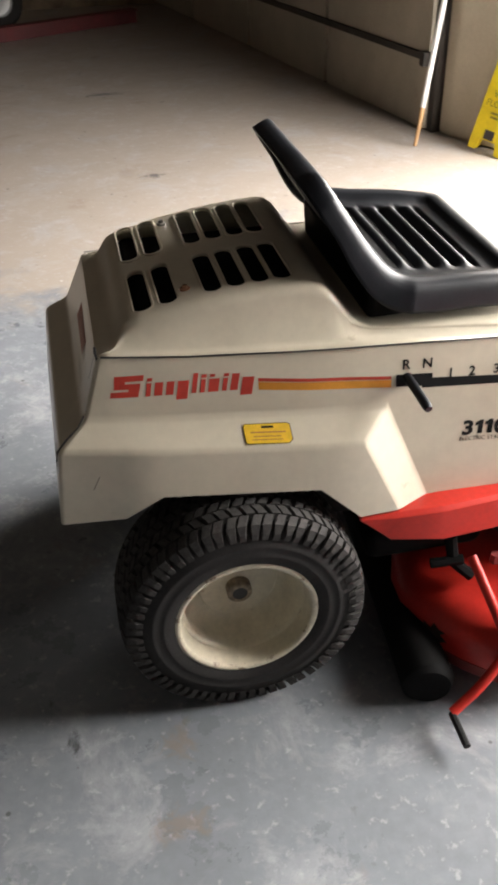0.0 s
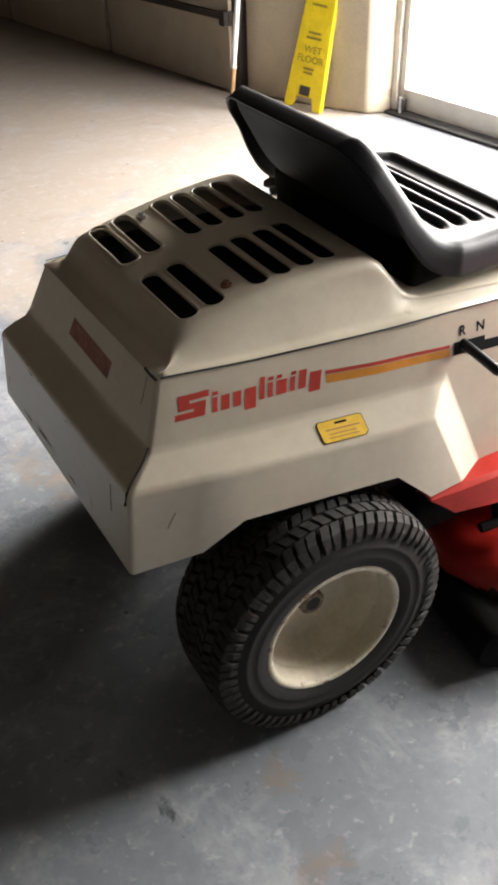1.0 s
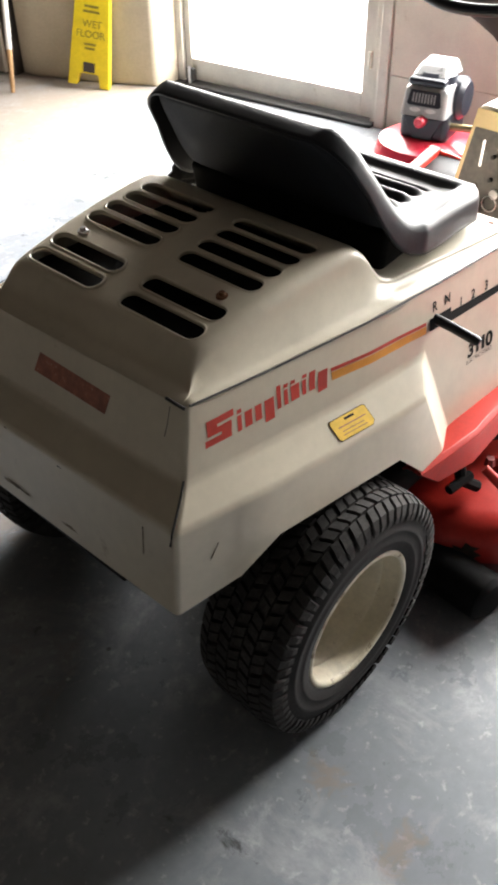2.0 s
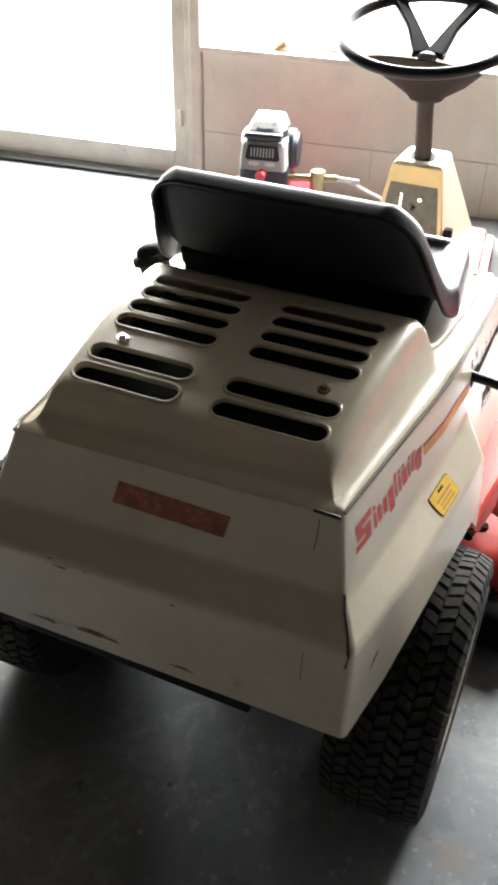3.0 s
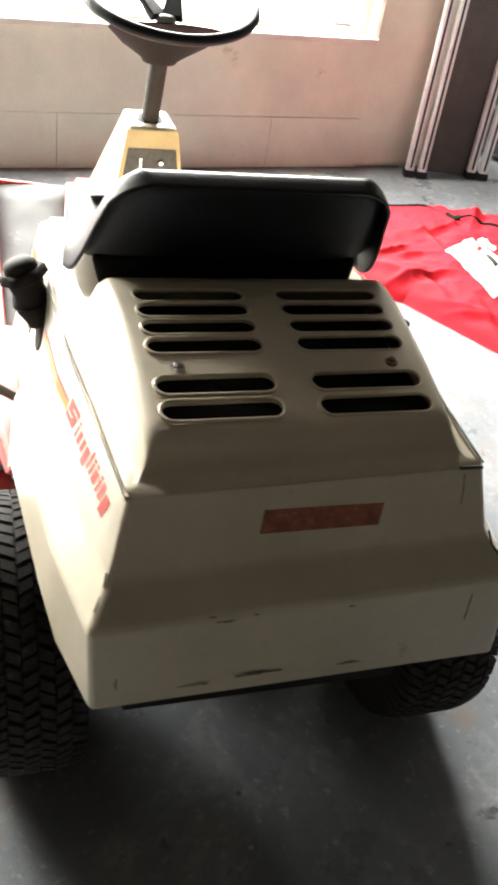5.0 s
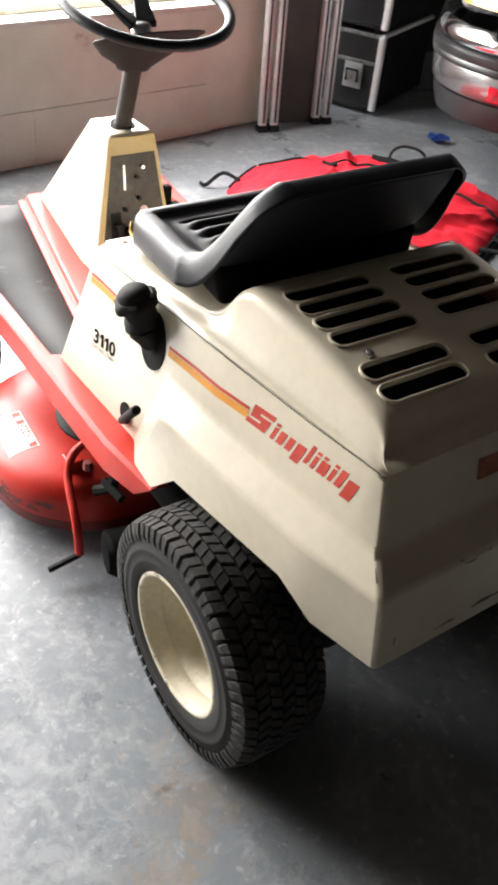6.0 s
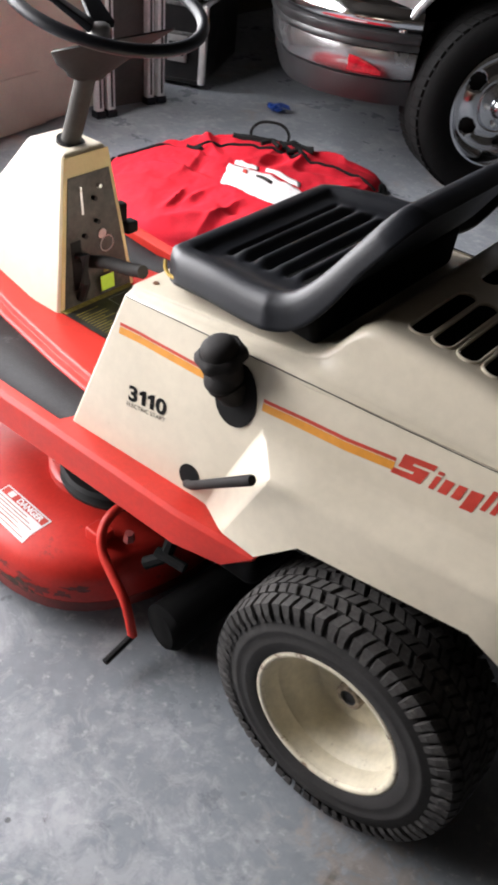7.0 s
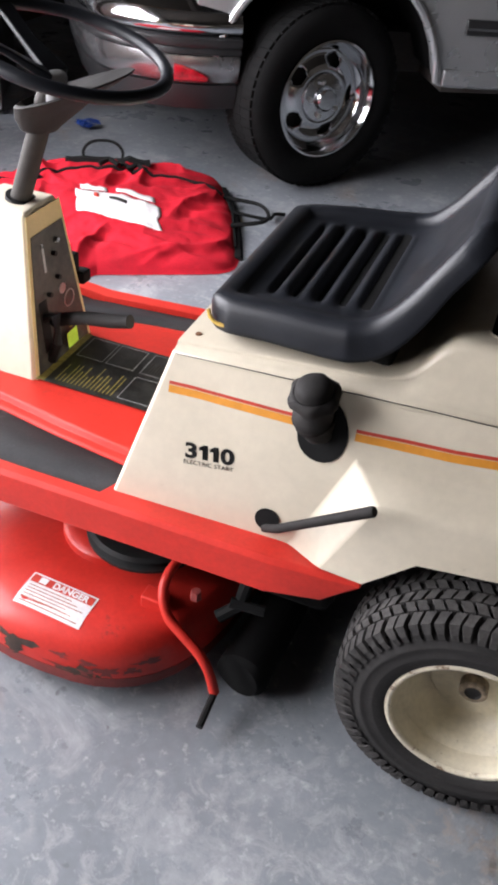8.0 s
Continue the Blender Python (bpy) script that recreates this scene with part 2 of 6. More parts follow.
def floor_material():
    m = material("painted_concrete", (0.228, 0.245, 0.266), 0.30, vary=0.10, scale=2.5, fine=45, bump=0.10)
    t = m.node_tree
    b = t.nodes["Principled BSDF"]
    co = next(n for n in t.nodes if n.type == "TEX_COORD")
    base = b.inputs["Base Color"].links[0].from_socket

    def nz(s, d=8.0, r=0.65, dist=0.0):
        n = t.nodes.new("ShaderNodeTexNoise")
        n.inputs["Scale"].default_value, n.inputs["Detail"].default_value, n.inputs["Roughness"].default_value = s, d, r
        n.inputs["Distortion"].default_value = dist
        t.links.new(co.outputs["Object"], n.inputs["Vector"])
        return n.outputs["Fac"]

    def mr(v, lo, hi, a=0.0, z=1.0):
        n = t.nodes.new("ShaderNodeMapRange")
        for k, val in (("From Min", lo), ("From Max", hi), ("To Min", a), ("To Max", z)):
            n.inputs[k].default_value = val
        t.links.new(v, n.inputs["Value"])
        return n.outputs["Result"]

    def mx(f, a, c):
        n = t.nodes.new("ShaderNodeMix")
        n.data_type = "RGBA"
        t.links.new(f, n.inputs[0])
        t.links.new(a, n.inputs[6])
        n.inputs[7].default_value = (*c, 1)
        return n.outputs[2]

    def add(a, c, op="ADD"):
        n = t.nodes.new("ShaderNodeMath")
        n.operation = op
        t.links.new(a, n.inputs[0])
        if isinstance(c, float):
            n.inputs[1].default_value = c
        else:
            t.links.new(c, n.inputs[1])
        return n.outputs[0]

    sep = t.nodes.new("ShaderNodeSeparateXYZ")
    t.links.new(co.outputs["Object"], sep.inputs[0])
    # bare, tan concrete where the grey paint stops
    edge = add(mr(add(sep.outputs["Y"], add(sep.outputs["X"], -0.35, "MULTIPLY")), 0.6, 2.0, -0.5, 0.5), mr(nz(1.3), 0.3, 0.7, -0.45, 0.45))
    bare = mr(edge, -0.05, 0.12)
    col = mx(bare, base, (0.36, 0.31, 0.26))
    # chalky worn patches, brown stains, dark oil spots, pale specks
    col = mx(mr(nz(5.0, 10.0, 0.72, 0.6), 0.52, 0.66, 0.0, 0.6), col, (0.40, 0.405, 0.415))
    col = mx(mr(nz(3.1, 6.0, 0.6, 0.4), 0.60, 0.70, 0.0, 0.6), col, (0.27, 0.20, 0.15))
    col = mx(mr(nz(7.0, 5.0, 0.6, 1.0), 0.68, 0.75, 0.0, 0.7), col, (0.06, 0.06, 0.06))
    # pale scuffs in clusters where the paint has worn
    scuff = add(mr(nz(17.0, 8.0, 0.72, 0.25), 0.52, 0.66), mr(nz(2.6, 4.0), 0.42, 0.58), "MULTIPLY")
    col = mx(add(scuff, 0.55, "MULTIPLY"), col, (0.47, 0.47, 0.48))
    col = mx(mr(nz(48.0, 3.0, 0.6, 0.2), 0.60, 0.70, 0.0, 0.45), col, (0.47, 0.47, 0.48))
    specks = add(mr(nz(33.0, 2.0, 0.5, 0.1), 0.68, 0.73), mr(nz(3.4, 3.0), 0.48, 0.62), "MULTIPLY")
    col = mx(add(specks, 0.7, "MULTIPLY"), col, (0.10, 0.10, 0.105))

    def blot(cx, cy, r, sx, sy, amount, c):
        dx = add(add(sep.outputs["X"], cx, "SUBTRACT"), 1.0 / sx, "MULTIPLY")
        dy = add(add(sep.outputs["Y"], cy, "SUBTRACT"), 1.0 / sy, "MULTIPLY")
        d = add(add(add(dx, dx, "MULTIPLY"), add(dy, dy, "MULTIPLY")), 0.5, "POWER")
        d = add(d, mr(nz(21.0, 9.0, 0.75, 0.8), 0.3, 0.7, -r * 1.5, r * 1.5))
        return mx(mr(d, r * 0.1, r * 0.95, amount, 0.0), col, c)

    col = blot(0.05, 0.78, 0.30, 1.5, 1.0, 0.40, (0.42, 0.42, 0.43))
    brown, oil = (0.25, 0.175, 0.115), (0.05, 0.05, 0.05)
    for cx, cy, r, sx, sy in ((-0.14, -0.42, 0.030, 1.0, 1.3), (-0.15, -0.56, 0.030, 1.4, 1.0), (-0.13, 0.41, 0.085, 1.2, 1.0), (-0.21, 0.52, 0.05, 1.0, 1.4), (0.02, -0.72, 0.03, 1.0, 1.0)):
        col = blot(cx, cy, r, sx, sy, 0.40, brown)
    for cx, cy, r, sx, sy in ((-0.297, -0.385, 0.009, 1.0, 3.0), (0.26, 0.656, 0.010, 1.0, 1.0), (0.18, 2.49, 0.045, 1.6, 0.8), (0.08, 4.0, 0.06, 2.0, 0.8)):
        col = blot(cx, cy, r, sx, sy, 0.85, oil)
    vor = t.nodes.new("ShaderNodeTexVoronoi")
    vor.inputs["Scale"].default_value = 9.0
    t.links.new(co.outputs["Object"], vor.inputs["Vector"])
    col = mx(mr(vor.outputs["Distance"], 0.035, 0.05, 0.8, 0.0), col, (0.07, 0.07, 0.07))
    vor2 = t.nodes.new("ShaderNodeTexVoronoi")
    vor2.inputs["Scale"].default_value = 6.3
    t.links.new(co.outputs["Object"], vor2.inputs["Vector"])
    col = mx(mr(vor2.outputs["Distance"], 0.022, 0.035, 0.9, 0.0), col, (0.62, 0.62, 0.62))
    t.links.new(col, b.inputs["Base Color"])
    rough = add(mr(nz(4.0, 8.0, 0.7), 0.3, 0.7, 0.22, 0.42), mr(bare, 0.0, 1.0, 0.0, 0.12))
    t.links.new(rough, b.inputs["Roughness"])
    return m


FLOOR = floor_material()


# ---- mesh helpers ----
def finish(name, bm, mat, parent=None, label="", smooth=40, bevel=0.0, segments=2, solid=0.0):
    """Links a bmesh as one mesh object, under parent if there is one."""
    bmesh.ops.recalc_face_normals(bm, faces=bm.faces)
    me = bpy.data.meshes.new(name)
    bm.to_mesh(me)
    bm.free()
    me.materials.append(mat)
    ob = new(name, me)
    if bevel:
        v = ob.modifiers.new("rounding", "BEVEL")
        v.width, v.segments, v.limit_method, v.angle_limit = bevel, segments, "ANGLE", radians(18)
        v.harden_normals = False
    if solid:
        s = ob.modifiers.new("thickness", "SOLIDIFY")
        s.thickness, s.offset = solid, -1
    if bevel and smooth:
        ob.modifiers.new("flat_faces", "WEIGHTED_NORMAL").weight = 100
    if smooth:
        me.set_sharp_from_angle(angle=radians(smooth))
        me.polygons.foreach_set("use_smooth", [True] * len(me.polygons))
    if parent:
        ob.parent = parent
    if label:
        ob["label"] = label
    return ob


def part(name, bm, material_, parent, label="", **kw):
    return finish(name, bm, material_, parent, label, **kw)


def thing(name, label, category, at=(0, 0, 0), rz=0.0, group="", kind=""):
    ob = new(name)
    ob.empty_display_size = 0.1
    ob.matrix_world = pose(*at, 0, 0, rz)
    return tagged(ob, label, category, group, kind)


def box(x0, x1, y0, y1, z0, z1, bm=None):
    bm = bm or bmesh.new()
    m = Matrix.LocRotScale(((x0 + x1) / 2, (y0 + y1) / 2, (z0 + z1) / 2), None, (abs(x1 - x0), abs(y1 - y0), abs(z1 - z0)))
    bmesh.ops.create_cube(bm, size=1, matrix=m)
    return bm


def poly(verts, faces, bm=None):
    bm = bm or bmesh.new()
    vs = [bm.verts.new(v) for v in verts]
    for f in faces:
        bm.faces.new([vs[i] for i in f])
    return bm


def prism(outline, z0, z1, bm=None):
    """An upright slab from a closed plan outline."""
    n = len(outline)
    verts = [(x, y, z0) for x, y in outline] + [(x, y, z1) for x, y in outline]
    faces = [tuple(range(n))[::-1], tuple(range(n, 2 * n))]
    faces += [(i, (i + 1) % n, n + (i + 1) % n, n + i) for i in range(n)]
    return poly(verts, faces, bm)


def rod(path, radius, sides=10, bm=None, closed=False, taper=None):
    """A round bar along a path of points."""
    bm = bm or bmesh.new()
    pts = [Vector(p) for p in path]
    rings, n = [], len(pts)
    up = Vector((0.31, 0.17, 0.93)).normalized()
    for i, p in enumerate(pts):
        a = pts[(i - 1) % n] if (closed or i) else p
        b = pts[(i + 1) % n] if (closed or i < n - 1) else p
        d = (b - a).normalized()
        s = d.cross(up).normalized()
        w = s.cross(d).normalized()
        r = radius if taper is None else taper[i]
        rings.append([bm.verts.new(p + (s * math.cos(k * math.tau / sides) + w * math.sin(k * math.tau / sides)) * r) for k in range(sides)])
    for i in range(n if closed else n - 1):
        A, B = rings[i], rings[(i + 1) % n]
        for k in range(sides):
            bm.faces.new((A[k], A[(k + 1) % sides], B[(k + 1) % sides], B[k]))
    if not closed:
        bm.faces.new(rings[0][::-1])
        bm.faces.new(rings[-1])
    return bm


def arc(points, steps=6):
    """A smooth path through points (Catmull-Rom)."""
    p = [Vector(v) for v in points]
    p = [p[0] * 2 - p[1]] + p + [p[-1] * 2 - p[-2]]
    out = []
    for i in range(1, len(p) - 2):
        for k in range(steps):
            t = k / steps
            a, b, c, d = p[i - 1:i + 3]
            out.append(0.5 * (2 * b + (c - a) * t + (2 * a - 5 * b + 4 * c - d) * t * t + (3 * b - a - 3 * c + d) * t ** 3))
    return out + [p[-2]]


def lathe(profile, sides=48, axis="y", bm=None, at=(0, 0, 0)):
    """Turns (radius, along) pairs round an axis."""
    bm = bm or bmesh.new()
    rings = []
    for r, h in profile:
        ring = []
        for k in range(sides):
            c, s = math.cos(k * math.tau / sides) * r, math.sin(k * math.tau / sides) * r
            v = {"y": (c, h, s), "z": (c, s, h), "x": (h, c, s)}[axis]
            ring.append(bm.verts.new(Vector(v) + Vector(at)))
        rings.append(ring)
    for A, B in zip(rings, rings[1:]):
        for k in range(sides):
            bm.faces.new((A[k], A[(k + 1) % sides], B[(k + 1) % sides], B[k]))
    return bm


def basis(origin, along, up):
    """A frame on a flat panel: x along it, y up it, z out of it."""
    o, a, u = Vector(origin), Vector(along), Vector(up)
    x = a.normalized()
    z = x.cross(u).normalized()
    y = z.cross(x)
    return Matrix.Translation(o) @ Matrix((x, y, z)).transposed().to_4x4()


def plate(m, outline, thick=0.0012, lift=0.0015, bm=None):
    """A thin plate on a panel frame m from a flat outline."""
    n = len(outline)
    verts = [m @ Vector((x, y, lift)) for x, y in outline] + [m @ Vector((x, y, lift + thick)) for x, y in outline]
    faces = [tuple(range(n))[::-1], tuple(range(n, 2 * n))] + [(i, (i + 1) % n, n + (i + 1) % n, n + i) for i in range(n)]
    return poly(verts, faces, bm)


def rect(x0, y0, x1, y1, lean=0.0):
    return [(x0, y0), (x1, y0), (x1 + lean * (y1 - y0), y1), (x0 + lean * (y1 - y0), y1)]


def lettering(name, text, size, m, mat, parent, label="", wide=1.0, lift=0.0018, bold=0.0, deep=0.0004, tight=1.0):
    """Raised flat letters in the built-in font on a panel frame m."""
    cu = bpy.data.curves.new(name, "FONT")
    cu.body, cu.size, cu.extrude, cu.offset = text, size, deep, bold
    cu.space_character = tight
    tmp = bpy.data.objects.new(name, cu)
    scene.collection.objects.link(tmp)
    bpy.context.view_layer.update()
    me = bpy.data.meshes.new_from_object(tmp.evaluated_get(bpy.context.evaluated_depsgraph_get()))
    bpy.data.objects.remove(tmp)
    me.transform(m @ Matrix.Translation((0, 0, lift)) @ Matrix.Diagonal((wide, 1, 1, 1)))
    me.materials.clear()
    me.materials.append(mat)
    ob = new(name, me)
    ob.parent = parent
    if label:
        ob["label"] = label
    return ob


def lerp(a, b, t):
    return a + (b - a) * t


# ---- the room ----
def structure(name, bm, mat, label, **kw):
    return tagged(finish(name, bm, mat, **kw), label, name.split("_")[0], kind="structure")


def wall_prism(y0, y1, z0, z1, inner=0.0, outer=0.2):
    """A piece of the window wall between two stations along it."""
    pts = [wall_at(y0, 0, inner), wall_at(y1, 0, inner), wall_at(y1, 0, -outer), wall_at(y0, 0, -outer)]
    return prism([(p.x, p.y) for p in pts], z0, z1)


floor = structure("floor", box(-6, 9, -6.5, 9, -0.12, 0.0), FLOOR, "worn grey painted concrete floor with bare tan patches", smooth=0)

SILL, WIN_TOP, DOOR_TOP, CEILING = 0.50, 1.95, 2.1, 2.75
W_RIGHT, W_LEFT = -1.11, 1.108       # window opening along the wall
D_RIGHT, D_LEFT = 1.152, 2.125        # glazed door opening
wall_w = structure("wall_east", wall_prism(W_RIGHT - 0.05, W_LEFT + 0.02, 0.0, SILL - 0.02, inner=-0.008), MORTAR, "low painted block wall under the window, with dirty joints", smooth=0)
structure("wall_east_corner", wall_prism(-1.62, W_RIGHT, 0.0, CEILING), PINK_PAINT, "painted wall beside the window", smooth=0, bevel=0.02)
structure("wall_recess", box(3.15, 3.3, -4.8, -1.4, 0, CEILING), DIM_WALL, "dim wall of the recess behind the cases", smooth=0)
structure("wall_east_lintel", wall_prism(W_RIGHT, W_LEFT, WIN_TOP, CEILING), PINK_PAINT, "painted wall above the window", smooth=0)
structure("wall_east_jamb", wall_prism(W_LEFT, D_RIGHT, 0.0, CEILING, inner=0.012), WHITE_FRAME, "white post between window and glazed door", smooth=0, bevel=0.006)
structure("wall_east_over_door", wall_prism(D_RIGHT, D_LEFT, DOOR_TOP, CEILING), PINK_PAINT, "painted wall above the glazed door", smooth=0)
pier = [(1.955, 2.125), (1.878, 2.150), (1.80, 2.30), (1.635, 2.66), (1.62, 2.76), (2.2, 2.9), (2.2, 2.125)]
structure("wall_pier", prism(pier, 0.0, CEILING), WALL_PAINT, "grubby cream painted pier beside the glazed door", bevel=0.015, segments=3)


def gdoor(y, inward=0.0):
    """The line of the closed garage door along the floor."""
    return (1.575 - 0.17 * (y - 2.8) - inward, y - 0.17 * inward)


g0, g1 = gdoor(2.76), gdoor(8.0)
g2, g3 = gdoor(8.0, -0.15), gdoor(2.76, -0.15)
garage = structure("wall_garage_door", prism([g0, g1, g2, g3], 0.0, CEILING), DARK_STRIP, "closed beige sectional garage door", smooth=0)
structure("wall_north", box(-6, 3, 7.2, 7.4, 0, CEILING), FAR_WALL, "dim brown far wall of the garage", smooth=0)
# added closing walls, dark so that little light bounces off them
structure("wall_west", box(-4.4, -4.2, -6.2, 7.2, 0, CEILING), WEST_WALL, "added plain garage wall, kept dark to limit bounce light", smooth=0)
structure("wall_south", box(-4.2, 9, -4.8, -4.6, 0, CEILING), DIM_WALL, "added plain garage wall, kept dark to limit bounce light", smooth=0)
structure("ceiling", box(-4.4, 3.4, -4.8, 7.4, CEILING, CEILING + 0.1), CEIL, "unseen garage ceiling, darkened to cut bounce light", smooth=0)
structure("ground", box(2.35, 60, -40, 40, -0.30, -0.14), material("pale_outdoor_concrete", (0.5, 0.49, 0.47), 0.8), "pale concrete outside the window", smooth=0)
bd = [wall_at(-4.2, 0, -2.5), wall_at(5.5, 0, -2.5), wall_at(5.5, 0, -2.55), wall_at(-4.2, 0, -2.55)]
structure("backdrop", prism([(p.x, p.y) for p in bd], -0.2, 4.5), OUTSIDE, "overexposed white daylight outside", smooth=0)


def window():
    win = tagged(new("window_1"), "wide white-framed window full of glaring daylight", "window", kind="structure")
    part("sill", wall_prism(W_RIGHT - 0.015, W_LEFT - 0.002, SILL - 0.02, SILL, inner=0.022, outer=0.2), WHITE_FRAME, win, "white painted window sill", bevel=0.004)
    for y0, y1 in ((W_RIGHT, W_RIGHT + 0.035), (W_LEFT - 0.035, W_LEFT)):
        part("frame", wall_prism(y0, y1, SILL, WIN_TOP, inner=-0.06, outer=0.14), WHITE_FRAME, win, bevel=0.003)
    part("frame", wall_prism(W_RIGHT + 0.035, W_LEFT - 0.035, SILL, SILL + 0.025, inner=-0.07, outer=0.13), WHITE_FRAME, win, bevel=0.003)
    part("mullion", wall_prism(-0.10, -0.075, SILL + 0.025, WIN_TOP, inner=-0.08, outer=0.12), material("pale_red_post", (0.62, 0.42, 0.38), 0.6), win, "pale reddish mullion")
    # catch on the bottom rail, near the corner
    c = wall_at(W_RIGHT + 0.13, SILL + 0.028, -0.055)
    part("latch", box(c.x - 0.008, c.x + 0.008, c.y - 0.05, c.y + 0.02, c.z - 0.004, c.z + 0.006), STEEL, win)
    return win


def glazed_door():
    d = tagged(new("door_1"), "white aluminium glazed door with one large bright pane", "door", kind="structure")
    for y0, y1 in ((D_RIGHT, D_RIGHT + 0.024), (D_LEFT - 0.03, D_LEFT)):
        part("door_frame", wall_prism(y0, y1, 0.0, DOOR_TOP, inner=-0.005, outer=0.1), WHITE_FRAME, d, bevel=0.003)
    for y0, y1 in ((D_RIGHT + 0.028, D_RIGHT + 0.078), (D_LEFT - 0.066, D_LEFT - 0.034)):
        part("stile", wall_prism(y0, y1, 0.02, DOOR_TOP - 0.03, inner=-0.02, outer=0.065), WHITE_FRAME, d, bevel=0.004)
    part("bottom_rail", wall_prism(D_RIGHT + 0.078, D_LEFT - 0.066, 0.02, 0.108, inner=-0.02, outer=0.065), WHITE_FRAME, d, "grubby white bottom rail", bevel=0.004)
    part("threshold", wall_prism(D_RIGHT, D_LEFT, 0.001, 0.014, inner=0.035, outer=0.1), DARK, d, "dark dirty threshold strip", bevel=0.003)
    h = wall_at(D_RIGHT + 0.045, 0.235, -0.012)
    part("hinge", rod([h + Vector((0, 0, -0.03)), h + Vector((0, 0, 0.03))], 0.008), WHITE_FRAME, d)
    k = wall_at(D_LEFT - 0.075, 0.05, 0.012)
    part("foot_bolt", rod([k + Vector((0, 0, -0.045)), k + Vector((0, 0, 0.035))], 0.007, 8), STEEL, d, "dull steel foot bolt")
    part("bolt_plate", box(k.x - 0.002, k.x + 0.020, k.y - 0.020, k.y + 0.020, 0.025, 0.075), DARK, d, "grimy bolt plate", bevel=0.003)
    part("frame_head", wall_prism(D_RIGHT, D_LEFT, DOOR_TOP - 0.03, DOOR_TOP, inner=-0.01, outer=0.1), WHITE_FRAME, d)
    return d


window()
glazed_door()


# ---- the lawn tractor ----
tractor = thing("lawn_tractor", "cream and red riding lawn mower with black plastic seat", "lawn mower")


def seam(x):
    """Side and height of the joint between engine cover and body."""
    table = ((-0.178, 0.212, 0.6160), (-0.076, 0.221, 0.6070), (0.045, 0.238, 0.6050), (0.190, 0.252, 0.6030), (0.350, 0.254, 0.5960), (0.530, 0.250, 0.5830))
    for (xa, ya, za), (xb, yb, zb) in zip(table, table[1:]):
        if x <= xb or xb == table[-1][0]:
            t = (x - xa) / (xb - xa)
            return lerp(ya, yb, t), lerp(za, zb, t)


def crease(x):
    t = (x + 0.207) / 0.449
    return lerp(0.231, 0.268, t) + 0.009 * math.sin(math.pi * min(1, max(0, t))), lerp(0.528, 0.505, t)


def shoulder(x):
    t = (x + 0.25) / 0.446
    return lerp(0.256, 0.308, t) + 0.012 * math.sin(math.pi * min(1, max(0, t))), lerp(0.497, 0.471, t)


def sag(x):
    """The left rear of the sheet metal hangs a little lower than the right."""
    return 0.015 * min(1.0, max(0.0, (0.16 - x) / 0.34))


def on_panel(x, z, side):
    """The point of the body's side at this station and height."""
    ok, p, n, i = BODY.ray_cast(Vector((x, side * 0.6, z)), Vector((0, -side, 0)))
    return p


on_front = on_panel


def on_shoulder(x, f, side):
    """A point on the sloping fender shoulder; f runs from its outer to its inner edge."""
    (ya, za), (yb, zb) = shoulder(x), crease(x)
    return on_panel(x, lerp(za, zb, f), side)


def tractor_body():
    V, F, idx = [], [], {}

    def v(key, x, y, z, right=None):
        for s in (1, -1):
            idx[(key, s)] = len(V)
            low = sag(x) if s > 0 else 0.0
            V.append((x - (0.0 if key[0] == "s" else 0.5 * low), y * s if s > 0 or right is None else -right, z - (0.0 if key[0] == "b" else low)))

    v("s0", -0.178, 0.207, 0.614, 0.212), v("c0", -0.207, 0.231, 0.528), v("h0", -0.250, 0.256, 0.497, 0.260), v("b0", -0.263, 0.252, 0.369, 0.265)
    for k, x, bx, by, bz in (("1", -0.16, -0.165, 0.282, 0.376), ("2", -0.105, -0.108, 0.297, 0.418), ("3", 0.12, 0.127, 0.318, 0.404)):
        v("s" + k, x, *seam(x)), v("c" + k, x, *crease(x)), v("h" + k, x, *shoulder(x)), v("b" + k, bx, by, bz)
    v("s4", 0.242, *seam(0.242)), v("c4", 0.242, 0.268, 0.505), v("h4", 0.196, 0.308, 0.471), v("b4", 0.192, 0.320, 0.340), v("b5", 0.258, 0.314, 0.338)
    v("b6", 0.312, 0.286, 0.338), v("s7", 0.527, 0.250, 0.583), v("b7", 0.598, 0.296, 0.335)
    v("m6", 0.275, 0.278, 0.425)
    rows = [("0", "1"), ("1", "2"), ("2", "3"), ("3", "4")]
    for s in (1, -1):
        g = lambda k: idx[(k, s)]
        for a, b in rows:
            F.append((g("s" + a), g("s" + b), g("c" + b), g("c" + a)))
            F.append((g("c" + a), g("c" + b), g("h" + b), g("h" + a)))
            F.append((g("h" + a), g("h" + b), g("b" + b), g("b" + a)))
        F.append((g("h4"), g("b5"), g("b4")))
        F.append((g("c4"), g("m6"), g("b5"), g("h4")))
        F.append((g("m6"), g("b6"), g("b5")))
        F.append((g("s4"), g("s7"), g("m6"), g("c4")))
        F.append((g("s7"), g("b7"), g("b6"), g("m6")))
    for a, b in (("s0", "c0"), ("c0", "h0"), ("h0", "b0")):
        F.append((idx[(a, 1)], idx[(b, 1)], idx[(b, -1)], idx[(a, -1)]))
    F.append((idx[("s7", 1)], idx[("b7", 1)], idx[("b7", -1)], idx[("s7", -1)]))
    return part("body", poly(V, F), CREAM, tractor, "cream painted steel rear body with flared wheel arches", bevel=0.007, segments=3, solid=0.004, smooth=80)


